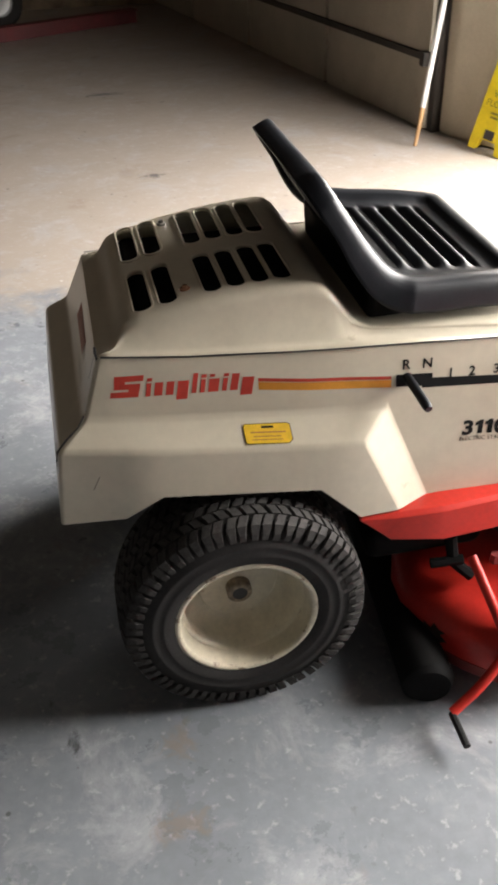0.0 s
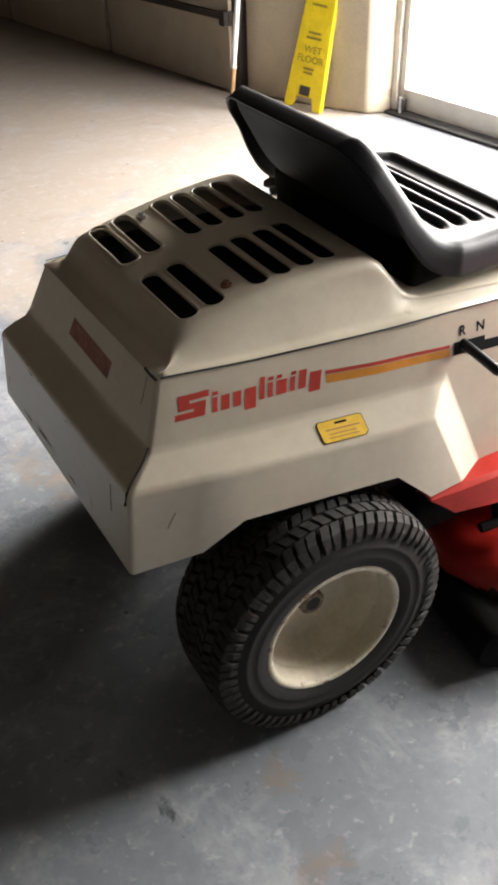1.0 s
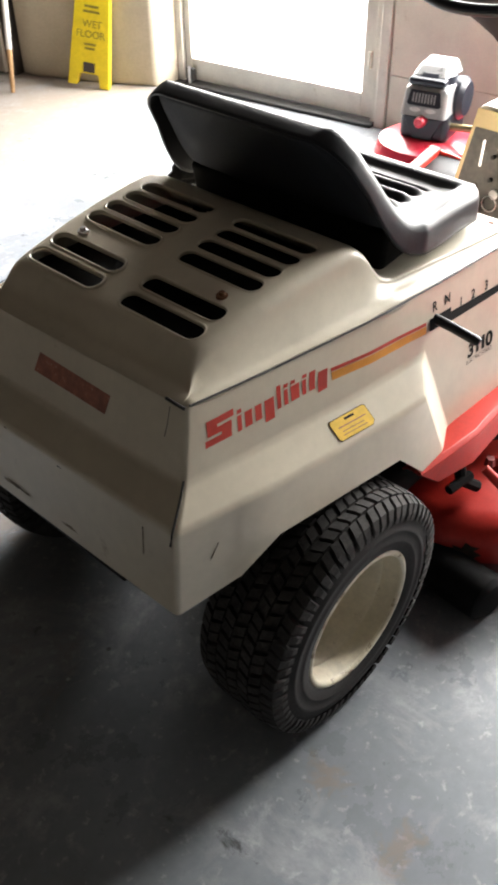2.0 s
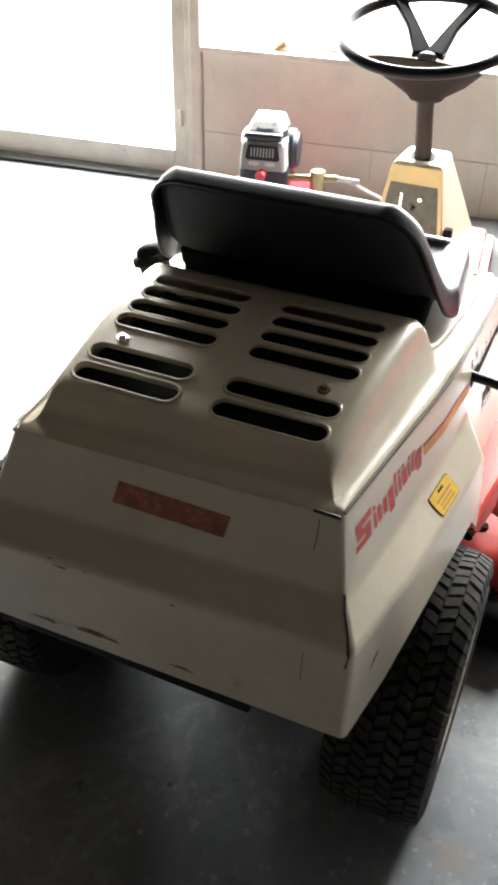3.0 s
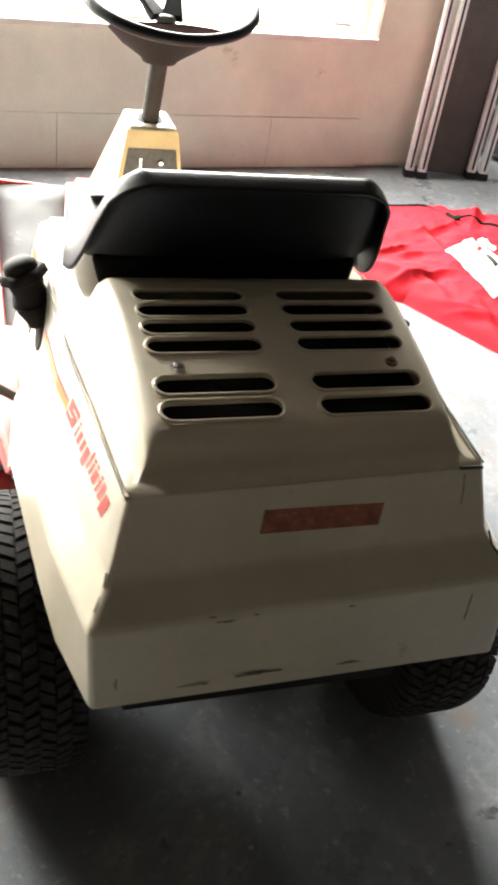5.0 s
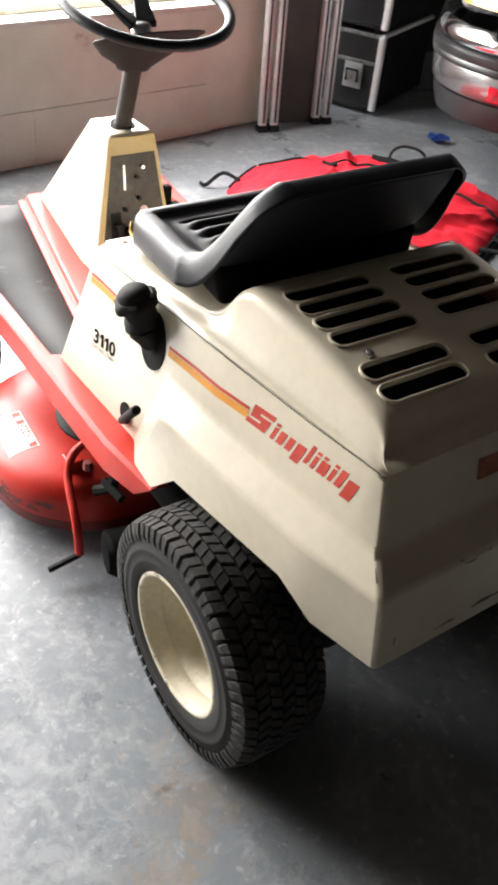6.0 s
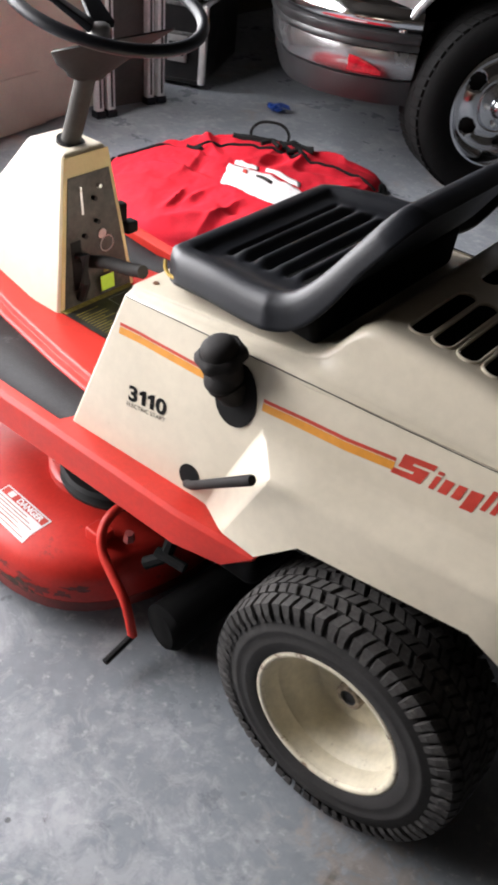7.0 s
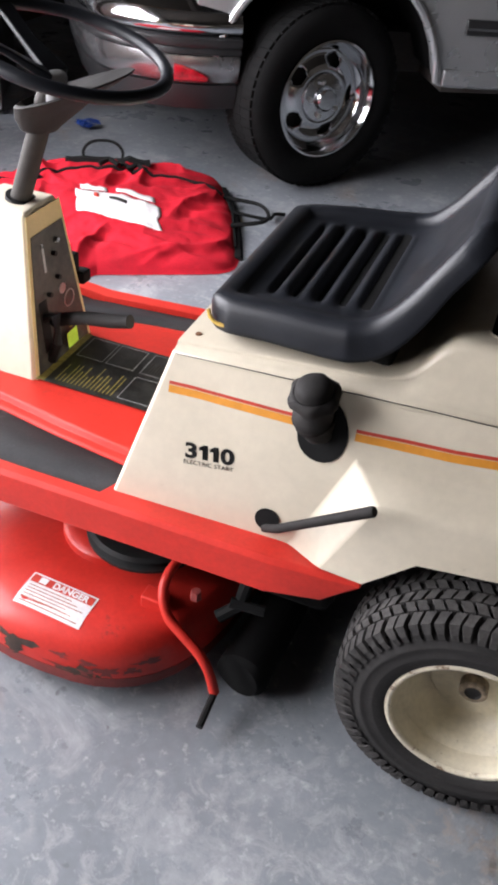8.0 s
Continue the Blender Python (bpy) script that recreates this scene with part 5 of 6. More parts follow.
def wear():
    # rusty open edge at the rear corner, a long scratch on the skirt, oily smears below
    part("rust_line", rod([(-0.206, -0.2315, 0.535), (-0.216, -0.236, 0.520), (-0.236, -0.2475, 0.508), (-0.2505, -0.2545, 0.494), (-0.2535, -0.2535, 0.478)], 0.0015, 6), DARK, tractor, "dark open panel edge")
    part("rust_line", rod([(-0.177, -0.2105, 0.613), (-0.1785, -0.196, 0.6145), (-0.178, -0.180, 0.6145)], 0.0022, 6), DARK, tractor)
    part("rust_line", rod([(-0.206, 0.2315, 0.520), (-0.216, 0.236, 0.505), (-0.236, 0.2475, 0.493)], 0.0012, 6), GRIME, tractor)
    part("scratch", rod([(-0.196, -0.2745, 0.455), (-0.205, -0.2715, 0.435), (-0.222, -0.2660, 0.405), (-0.232, -0.2620, 0.378)], 0.0007, 5), GRIME, tractor, "long brown scratch")
    part("scratch", rod([(-0.1795, -0.188, 0.607), (-0.187, -0.189, 0.585), (-0.192, -0.188, 0.570)], 0.0008, 5), DARK, tractor)
    part("scratch", rod([(-0.2535, -0.205, 0.478), (-0.2575, -0.2055, 0.435)], 0.0005, 5), GRIME, tractor)
    # grease smears on the back of the skirt, each an irregular thin film
    for cy, cz, ry, rz_, mat in ((-0.046, 0.4805, 0.006, 0.0015, DARK), (0.105, 0.4795, 0.014, 0.0020, GRIME), (0.070, 0.484, 0.005, 0.0014, GRIME), (0.120, 0.486, 0.006, 0.0012, GRIME), (0.060, 0.392, 0.040, 0.0045, GRIME), (0.130, 0.387, 0.022, 0.0035, GRIME), (-0.06, 0.388, 0.020, 0.0035, GRIME), (0.224, 0.405, 0.002, 0.012, GRIME)):
        pts = []
        for k in range(18):
            a = math.tau * k / 18
            q = 0.75 + 0.35 * math.sin(k * 2.4 + cy * 60) * math.cos(k * 1.3)
            pts.append((cy + ry * q * math.cos(a), cz + rz_ * q * math.sin(a)))
        skin = []
        for y, z in pts:
            ok, hit, n, f = BODY.ray_cast(Vector((-0.6, y, z)), Vector((1, 0, 0)))
            skin.append((hit.x - 0.0007, y, z))
        part("smear", poly(skin, [tuple(range(18))]), mat, tractor, smooth=0)
    # open joint along the engine cover
    for s in (1, -1):
        part("joint", rod([(x, s * (seam(x)[0] + 0.0006), seam(x)[1] + 0.0006 - (sag(x) if s > 0 else 0.0)) for x in (-0.172, -0.05, 0.1, 0.16, 0.3, 0.52)], 0.0007 if s > 0 else 0.0014, 6), DARK, tractor, "dark open joint under the engine cover")
    part("screw", lathe([(0.0, 0.002), (0.004, 0.0015), (0.005, 0.0)], 10, "y", at=(0.075, -0.3035, 0.452)), RUST, tractor)
    for s in (1, -1):
        part("screw", lathe([(0.0, 0.003), (0.004, 0.003), (0.006, 0.0)], 10, "z", at=(0.505, s * 0.205, 0.594)), RUST, tractor)


wear()


def levers():
    # gear lever
    part("gear_lever", rod([(0.270, -0.236, 0.551), (0.275, -0.285, 0.543), (0.2788, -0.326, 0.5345), (0.2794, -0.332, 0.533)], 0.0075, 10, taper=[0.0075, 0.0075, 0.0075, 0.0055]), BLACK_PLASTIC, tractor, "black gear lever")
    # left lift lever from its hole
    part("lever_hole", plate(basis(on_front(0.350, 0.368, 1), (-1, 0, 0), on_front(0.35, 0.40, 1) - on_front(0.35, 0.368, 1)), [(0.019 * math.cos(a), 0.019 * math.sin(a)) for a in [math.tau * k / 20 for k in range(20)]], 0.0012, 0.001), INK, tractor, "dark lever opening")
    part("lift_lever", rod([(0.352, 0.285, 0.352), (0.330, 0.300, 0.372), (0.196, 0.3445, 0.4955), (0.194, 0.345, 0.497)], 0.0072, 12, taper=[0.0065, 0.0068, 0.0078, 0.006]), HUB_PLASTIC, tractor, "black plastic lever handle")
    # fuel filler neck in its recess
    part("filler_recess", plate(basis(on_front(0.289, 0.540, 1), (-1, 0, 0), on_front(0.289, 0.573, 1) - on_front(0.289, 0.540, 1)), [(-0.005 + 0.035 * math.cos(a) * (1 - 0.12 * math.sin(a)), 0.048 * math.sin(a) - 0.004) for a in [math.tau * k / 24 for k in range(24)]], 0.0012, 0.001), INK, tractor, "dark recess round the filler neck")
    d = Vector((0.10, 0.32, 0.94)).normalized()
    p0 = Vector((0.300, 0.262, 0.530))
    lean = Vector((0.004, 0.002, 0.0))
    nk = part("filler_neck", rod([p0, p0 + d * 0.014, p0 + d * 0.026 + lean, p0 + d * 0.034 + lean, p0 + d * 0.041 + lean, p0 + d * 0.050, p0 + d * 0.062, p0 + d * 0.075], 0.03, 20, taper=[0.020, 0.023, 0.027, 0.0295, 0.0275, 0.0245, 0.0255, 0.026]), HUB_PLASTIC, tractor, "black rubber fuel filler neck")
    bm = bmesh.new()
    n, c0 = 24, p0 + d * 0.070
    sx = d.cross(Vector((1, 0, 0))).normalized()
    sy = d.cross(sx)
    rings = []
    for h, r in ((0.0, 0.028), (0.004, 0.0335), (0.013, 0.0330), (0.018, 0.029), (0.0175, 0.026), (0.026, 0.0245), (0.031, 0.019), (0.034, 0.010), (0.0345, 0.0)):
        rings.append([bm.verts.new(c0 + d * h + (sx * math.cos(k * math.tau / n) + sy * math.sin(k * math.tau / n)) * r * (1.07 if k % 4 < 2 and 0 < h < 0.0172 else 0.97)) for k in range(n)] if r else [bm.verts.new(c0 + d * h)])
    for A, B in zip(rings, rings[1:]):
        for k in range(n):
            bm.faces.new((A[k], A[(k + 1) % n], B[(k + 1) % n], B[k]) if len(B) > 1 else (A[k], A[(k + 1) % n], B[0]))
    part("fuel_cap", bm, HUB_PLASTIC, nk, "ridged black fuel cap", smooth=50)


levers()


# ---- things on the floor ----
def wet_floor_sign():
    sg = thing("wet_floor_sign", "yellow plastic wet floor sign folded and leaning on the pier", "floor sign", at=(1.668, 2.352, 0), rz=-60.6)
    H, lean = 0.62, 0.10
    for f in (0, 1):
        def pt(x, z, d):
            return (x, lean * z / H + d, z)
        out = [(-0.094, 0.0), (-0.052, 0.0), (-0.040, 0.05), (0.040, 0.05), (0.052, 0.0), (0.094, 0.0), (0.062, H - 0.02), (0.052, H), (-0.052, H), (-0.062, H - 0.02)]
        d0, d1 = f * 0.018, f * 0.018 + 0.014
        n = len(out)
        vs = [pt(x, z, d0) for x, z in out] + [pt(x, z, d1) for x, z in out]
        fs = [tuple(range(n)), tuple(range(n, 2 * n))[::-1]] + [(i, n + i, n + (i + 1) % n, (i + 1) % n) for i in range(n)]
        pan = part("panel", poly(vs, fs), SIGN_YELLOW, sg, bevel=0.004)
        if f:
            continue
        m = basis((0.0, 0.0, 0.0), (1, 0, 0), (0, lean / H, 1))
        for txt, z in (("WET", 0.235), ("FLOOR", 0.195)):
            lettering("letters", txt, 0.040, m @ Matrix.Translation((-0.0135 * len(txt) + 0.004, z, 0)), FADED_INK, pan, lift=0.002)
        for z, w in ((0.42, 0.034), (0.31, 0.030), (0.29, 0.036), (0.165, 0.026), (0.148, 0.022)):
            part("text_bar", plate(m, rect(-w, z, w, z + 0.009), 0.0008, 0.001), FADED_INK, pan)
        part("handle_slot", plate(m, rect(-0.030, H - 0.075, 0.030, H - 0.048), 0.0008, 0.001), INK, pan)
        part("label_plate", plate(m, rect(-0.034, H - 0.14, 0.034, H - 0.105), 0.0008, 0.001), FADED_RED, pan)
        part("dark_patch", plate(m, rect(-0.026, 0.058, 0.026, 0.098), 0.0008, 0.001), DARK_STRIP, pan)
    sg.matrix_world = pose(1.668, 2.352, 0.012, 0, 7, -60.6)
    return sg


def leaning_pole():
    p = thing("broom_pole", "white painted pole with worn wooden end leaning on the pier", "pole", at=(0, 0, 0))
    a, b = Vector((1.423, 2.560, 0.004)), Vector((1.66, 2.70, 1.40))
    part("shaft", rod([lerp(a, b, 0.12), b], 0.0125, 14), WHITE_PAINT, p)
    part("wooden_end", rod([a, lerp(a, b, 0.12)], 0.0120, 14, taper=[0.009, 0.0124]), WOOD, p, "bare worn wood end")
    return p


def garage_panels():
    dirv = (Vector((*gdoor(7.8), 0)) - Vector((*gdoor(2.8), 0))).normalized()
    for col, (y0, y1) in enumerate(((2.80, 3.85), (3.89, 5.02), (5.06, 6.20), (6.24, 7.35))):
        for z0, z1 in ((0.012, 0.318), (0.352, 0.90), (0.93, 1.48), (1.51, 2.06), (2.09, 2.6)):
            pts = [gdoor(y0, 0.002), gdoor(y1, 0.002), gdoor(y1, 0.022), gdoor(y0, 0.022)]
            part("panel", prism(pts, z0, z1), DOOR_PANEL, garage, smooth=0)
    for z0, z1 in ((0.320, 0.350),):
        pts = [gdoor(2.78, 0.002), gdoor(7.6, 0.002), gdoor(7.6, 0.034), gdoor(2.78, 0.034)]
        part("rail", prism(pts, z0, z1), DARK_STRIP, garage, "dark joint rail", smooth=0)
    part("bracket", box(1.52, 1.57, 2.78, 2.83, 0.30, 0.36), DARK_STRIP, garage)


def block_wall():
    for c, z0, z1, shift in ((0, 0.004, 0.1985, 0.0), (1, 0.2015, 0.478, 0.21)):
        y, L = W_RIGHT - 0.04 - shift, (0.405, 3.2)[c]
        while y < W_LEFT:
            a, b = max(y, W_RIGHT - 0.04) + 0.001, min(y + L, W_LEFT - 0.004) - 0.0007
            if b - a > 0.02:
                d = random.uniform(-0.0015, 0.0015)
                part("block", wall_prism(a, b, z0, z1, inner=0.0 + d, outer=0.02), PINK_PAINT, wall_w, smooth=0)
            y += L


wet_floor_sign()
leaning_pole()


def duffel_bag():
    bag = thing("duffel_bag", "large red nylon duffel bag lying flat on the floor", "bag", at=(1.48, -1.24, 0), rz=31)
    # length runs along local x, rounded ends, slumped and creased
    bm = bmesh.new()
    nx, ny = 170, 130
    LX, LY = 0.488, 0.405
    rnd = random.Random(11)
    FOLDS = [(rnd.uniform(-0.45, 0.45), rnd.uniform(-0.33, 0.36), rnd.choice((0.3, 0.7, 2.3, 2.8, 1.2)) + rnd.uniform(-0.25, 0.25), rnd.uniform(0.08, 0.24), rnd.uniform(0.010, 0.018), rnd.uniform(0.009, 0.019)) for k in range(50)]
    FOLDS = [f for f in FOLDS if not (-0.27 < f[0] < 0.09 and -0.12 < f[1] < 0.26)]
    grid = []
    for i in range(nx + 1):
        row = []
        for j in range(ny + 1):
            u, v = 2 * i / nx - 1, 2 * j / ny - 1
            x, y = u * LX, v * LY
            # superellipse plan
            e = 6 if u > 0 else 11
            k = (abs(u) ** e + abs(v) ** e) ** (1 / e)
            m = max(abs(u), abs(v))
            sc = m / k if k > 1e-6 else 1
            x, y = x * sc, y * sc
            # ends: one blunt, one drawn in
            y *= 1 - (0.72 * max(0, (u - 0.15) / 0.85) ** 1.25 if v < 0 else 0.50 * max(0, (u - 0.60) / 0.40) ** 1.3 - 0.72 * max(0, u) * (1 - max(0, u))) - (0.14 if v < 0 else -0.01) * max(0, -u) ** 4
            x, y = x + 0.012 + 0.05 * max(0, v) * max(0, -u), y - 0.010
            h = 0.094 * (1 - m ** 7) ** 0.55 * (0.78 + 0.22 * math.cos(u * 2.0)) - 0.018 * max(0, v)
            h += (0.016 * noise.fractal(Vector((x * 3.2, y * 3.2, 1.3)), 0.9, 2.1, 2) + 0.006 * noise.fractal(Vector((x * 16 + 3, y * 13, 4.1)), 1.0, 2.0, 3)) * (1 - m ** 6)
            # the printed patch holds the cloth flatter
            calm = 1 - 0.8 * max(0.0, 1 - ((x + 0.08) / 0.20) ** 4) * max(0.0, 1 - ((y - 0.07) / 0.17) ** 4)
            for fx, fy, ang, ln, wd, am in FOLDS:
                ca, sa = math.cos(ang), math.sin(ang)
                p_, q_ = (x - fx) * ca + (y - fy) * sa, -(x - fx) * sa + (y - fy) * ca
                q_ += 0.02 * math.sin(p_ * 14 + fx * 20)
                fade = max(0.0, 1 - (p_ / ln) ** 2)
                h += am * fade * (math.exp(-abs(q_) / wd) - 0.6 * math.exp(-((q_ - 2.2 * wd) / (1.6 * wd)) ** 2)) * (1 - m ** 8) * calm
            row.append(bm.verts.new((x, y, max(0.004, h) if m < 1 else 0.002)))
        grid.append(row)
    for i in range(nx):
        for j in range(ny):
            bm.faces.new((grid[i][j], grid[i + 1][j], grid[i + 1][j + 1], grid[i][j + 1]))
    heights = {(i, j): grid[i][j].co.copy() for i in range(nx + 1) for j in range(ny + 1)}
    body = part("cloth", bm, NYLON, bag, smooth=75)

    def on(u, v, lift=0.004):
        i, j = (u + 1) / 2 * nx, (v + 1) / 2 * ny
        c = heights[(min(nx, max(0, round(i))), min(ny, max(0, round(j))))]
        return Vector((c.x, c.y, c.z + lift))

    # zip and piping along the top, webbing handle
    part("zip", rod([on(-0.94 + 1.86 * k / 40, -0.38 - 0.12 * math.sin(k / 40 * math.pi), 0.002) for k in range(41)], 0.006, 6), WEBBING, bag, "black zip")
    part("piping", rod([on(u, v, 0.003) for u, v in [(-0.98, 0.6 - 1.2 * k / 14) for k in range(15)]], 0.006, 6), WEBBING, bag)
    part("piping", rod([on(u, v, 0.003) for u, v in [(0.97, 0.6 - 1.2 * k / 14) for k in range(15)]], 0.006, 6), WEBBING, bag)
    part("end_panel", rod([on(-0.985, 0.75 - 1.45 * k / 20, -0.012) for k in range(21)], 0.022, 8), WEBBING, bag, "black end panel of the bag")
    part("label_patch", rod([on(0.36 + 0.12 * k / 6, -0.42, 0.002) for k in range(7)], 0.018, 8), WEBBING, bag, "black webbing tab")
    part("handle_patch", rod([on(-0.45 + 0.62 * k / 12, -0.70, 0.003) for k in range(13)], 0.016, 6), WEBBING, bag, "black webbing patch")
    base = on(-0.10, -0.72, 0.0)
    part("handle", rod(arc([base + Vector((-0.065, 0.0, 0.0)), base + Vector((-0.068, -0.016, 0.036)), base + Vector((-0.034, -0.026, 0.064)), base + Vector((0.034, -0.026, 0.064)), base + Vector((0.068, -0.016, 0.036)), base + Vector((0.065, 0.0, 0.0))], 5), 0.0055, 8), WEBBING, bag, "upright black carry handle")
    for k, (u, v) in enumerate(((-0.25, -0.55), (-0.14, -0.5), (-0.34, -0.50), (-0.20, -0.62))):
        c = on(u, v, 0.006)
        part("buckle", rod([c + Vector((-0.03, 0.01, 0)), c + Vector((0.0, -0.015, 0.01)), c + Vector((0.035, 0.005, 0))], 0.009, 6), WEBBING, bag)
    part("strap", rod(arc([on(-0.96, 0.0), Vector((-0.58, 0.02, 0.02)), Vector((-0.62, -0.04, 0.012)), Vector((-0.66, -0.05, 0.008))], 4), 0.006, 6), WEBBING, bag, "loose black strap end")
    part("strap", rod(arc([on(-0.95, 0.3), Vector((-0.56, 0.10, 0.05)), Vector((-0.57, -0.05, 0.04)), on(-0.95, -0.35)], 5), 0.007, 6), WEBBING, bag)
    part("strap", rod(arc([on(0.90, 0.4), Vector((0.53, 0.09, 0.05)), Vector((0.57, 0.14, 0.012)), Vector((0.60, 0.13, 0.008))], 4), 0.007, 6), WEBBING, bag)
    # white printed patch draped on the cloth, and bars for its words
    def drape(name, u0, u1, v0, v1, mat, label, lift, a=16, b=8):
        pm = bmesh.new()
        g = [[pm.verts.new(on(lerp(u0, u1, i / a), lerp(v0, v1, j / b) + 0.28 * (0.11 - lerp(u0, u1, i / a)) / 0.54, lift)) for j in range(b + 1)] for i in range(a + 1)]
        for i in range(a):
            for j in range(b):
                pm.faces.new((g[i][j], g[i + 1][j], g[i + 1][j + 1], g[i][j + 1]))
        return part(name, pm, mat, bag, label, solid=0.001)
    drape("patch", -0.46, 0.10, -0.08, 0.30, WHITE_DECAL, "white printed patch", 0.004, 24, 12)
    for u0, u1 in ((-0.10, 0.07), (-0.42, -0.16)):
        drape("print_bar", u0, u1, -0.19, -0.11, WHITE_DECAL, "white printed mark", 0.004, 8, 4)
    drape("print_bar", -0.05, -0.01, -0.01, 0.05, LOGO_RED, "", 0.007, 3, 3)
    drape("print_bar", -0.24, -0.12, -0.01, 0.04, GREY_PLASTIC, "", 0.007, 4, 3)
    return bag


duffel_bag()


def blue_wrapper():
    bm = bmesh.new()
    rnd = random.Random(5)
    for k in range(5):
        a = rnd.uniform(0, 6.28)
        c = Vector((rnd.uniform(-0.05, 0.05), rnd.uniform(-0.02, 0.02), 0.003 + 0.004 * k))
        q = [c + Vector((0.045 * math.cos(a + t) * rnd.uniform(0.5, 1), 0.03 * math.sin(a + t), rnd.uniform(0, 0.018))) for t in (0, 1.3, 2.7, 4.1, 5.2)]
        poly(q, [(0, 1, 2), (0, 2, 3), (0, 3, 4)], bm)
    ob = finish("wrapper", bm, BLUE_FOIL, smooth=0, solid=0.001)
    ob.matrix_world = pose(1.945, -2.045, 0.002, 0, 0, 20)
    return tagged(ob, "crumpled blue foil wrapper on the floor", "litter")


blue_wrapper()


def display_stand(x, y, lean, turn):
    """A folded aluminium stand of two slotted posts with black feet."""
    st = thing("folding_stand", "folded aluminium frame legs standing against the wall", "stand", at=(x, y, 0), rz=turn, group="folded frames")
    for k, dy in enumerate((0.0, -0.052)):
        bm = bmesh.new()
        box(-0.016, 0.016, dy - 0.017, dy + 0.017, 0.022, 1.75, bm)
        p = part("post", bm, ALUMINIUM, st, bevel=0.006)
        part("groove", box(-0.0185, -0.0145, dy - 0.004, dy + 0.004, 0.04, 1.74), DARK, p)
        part("foot", box(-0.022, 0.022, dy - 0.022, dy + 0.022, 0.0, 0.028), BLACK_PLASTIC, p, "black plastic foot", bevel=0.004)
    part("clamp", box(-0.026, 0.024, -0.082, 0.026, 0.76, 0.79), ALUMINIUM, st, bevel=0.005)
    st.matrix_world = pose(x, y, 0, 0, lean, turn)
    return st


display_stand(2.335, -1.365, 3, -12)
display_stand(2.345, -1.655, 3, -12)


def dark_sheet():
    ob = finish("leaning_board", box(-0.012, 0.012, -0.20, 0.0, 0.0, 1.9), material("dark_brown_board", (0.075, 0.068, 0.062), 0.6, vary=0.2, scale=6), bevel=0.002)
    ob.matrix_world = pose(2.412, -1.47, 0.0, 0, 1.5, -10)
    return tagged(ob, "dark brown board standing behind the frames", "board")


dark_sheet()


def flight_case(x, y, rz, w, d, z0, z1):
    c = thing("flight_case", "black flight case with aluminium edges and steel corners", "case", at=(x, y, z0), rz=rz, group="stacked flight cases")
    h = z1 - z0
    lo = 0.018
    part("shell", box(-w / 2, w / 2, 0, d, lo, h), CASE_BLACK, c, bevel=0.004)
    for sx in (-1, 1):
        part("edge", box(sx * w / 2 - 0.014, sx * w / 2 + 0.014, -0.008, 0.022, lo, h), ALUMINIUM, c, "aluminium corner edging", bevel=0.005)
        part("edge", box(sx * w / 2 - 0.010, sx * w / 2 + 0.008, 0.0, d, h - 0.012, h + 0.004), ALUMINIUM, c, bevel=0.003)
        part("foot", lathe([(0.0, 0.0), (0.022, 0.0), (0.022, lo)], 12, "z", at=(sx * (w / 2 - 0.04), 0.04, 0)), RUBBER, c)
        part("foot", lathe([(0.0, 0.0), (0.022, 0.0), (0.022, lo)], 12, "z", at=(sx * (w / 2 - 0.04), d - 0.04, 0)), RUBBER, c)
    for zz in (lo, h - 0.014, h * 0.62):
        part("rail", box(-w / 2, w / 2, -0.006, 0.01, zz, zz + 0.016), DULL_EDGE if zz != lo else BLACK_STEEL, c, bevel=0.003)
    for sx in (-0.25, 0.25):
        lt = part("latch", box(sx * w - 0.045, sx * w + 0.045, -0.006, 0.004, h * 0.30, h * 0.30 + 0.11), SILVER_PLASTIC, c, "recessed steel latch plate", bevel=0.003)
        part("handle", rod([(sx * w - 0.028, -0.010, h * 0.30 + 0.03), (sx * w - 0.028, -0.018, h * 0.30 + 0.08), (sx * w + 0.028, -0.018, h * 0.30 + 0.08), (sx * w + 0.028, -0.010, h * 0.30 + 0.03)], 0.006, 8), BLACK_STEEL, lt)
    return c


flight_case(2.557, -1.88, 205.7, 0.46, 0.6, 0.0, 0.34)
flight_case(2.557, -1.88, 205.7, 0.46, 0.6, 0.346, 0.80)


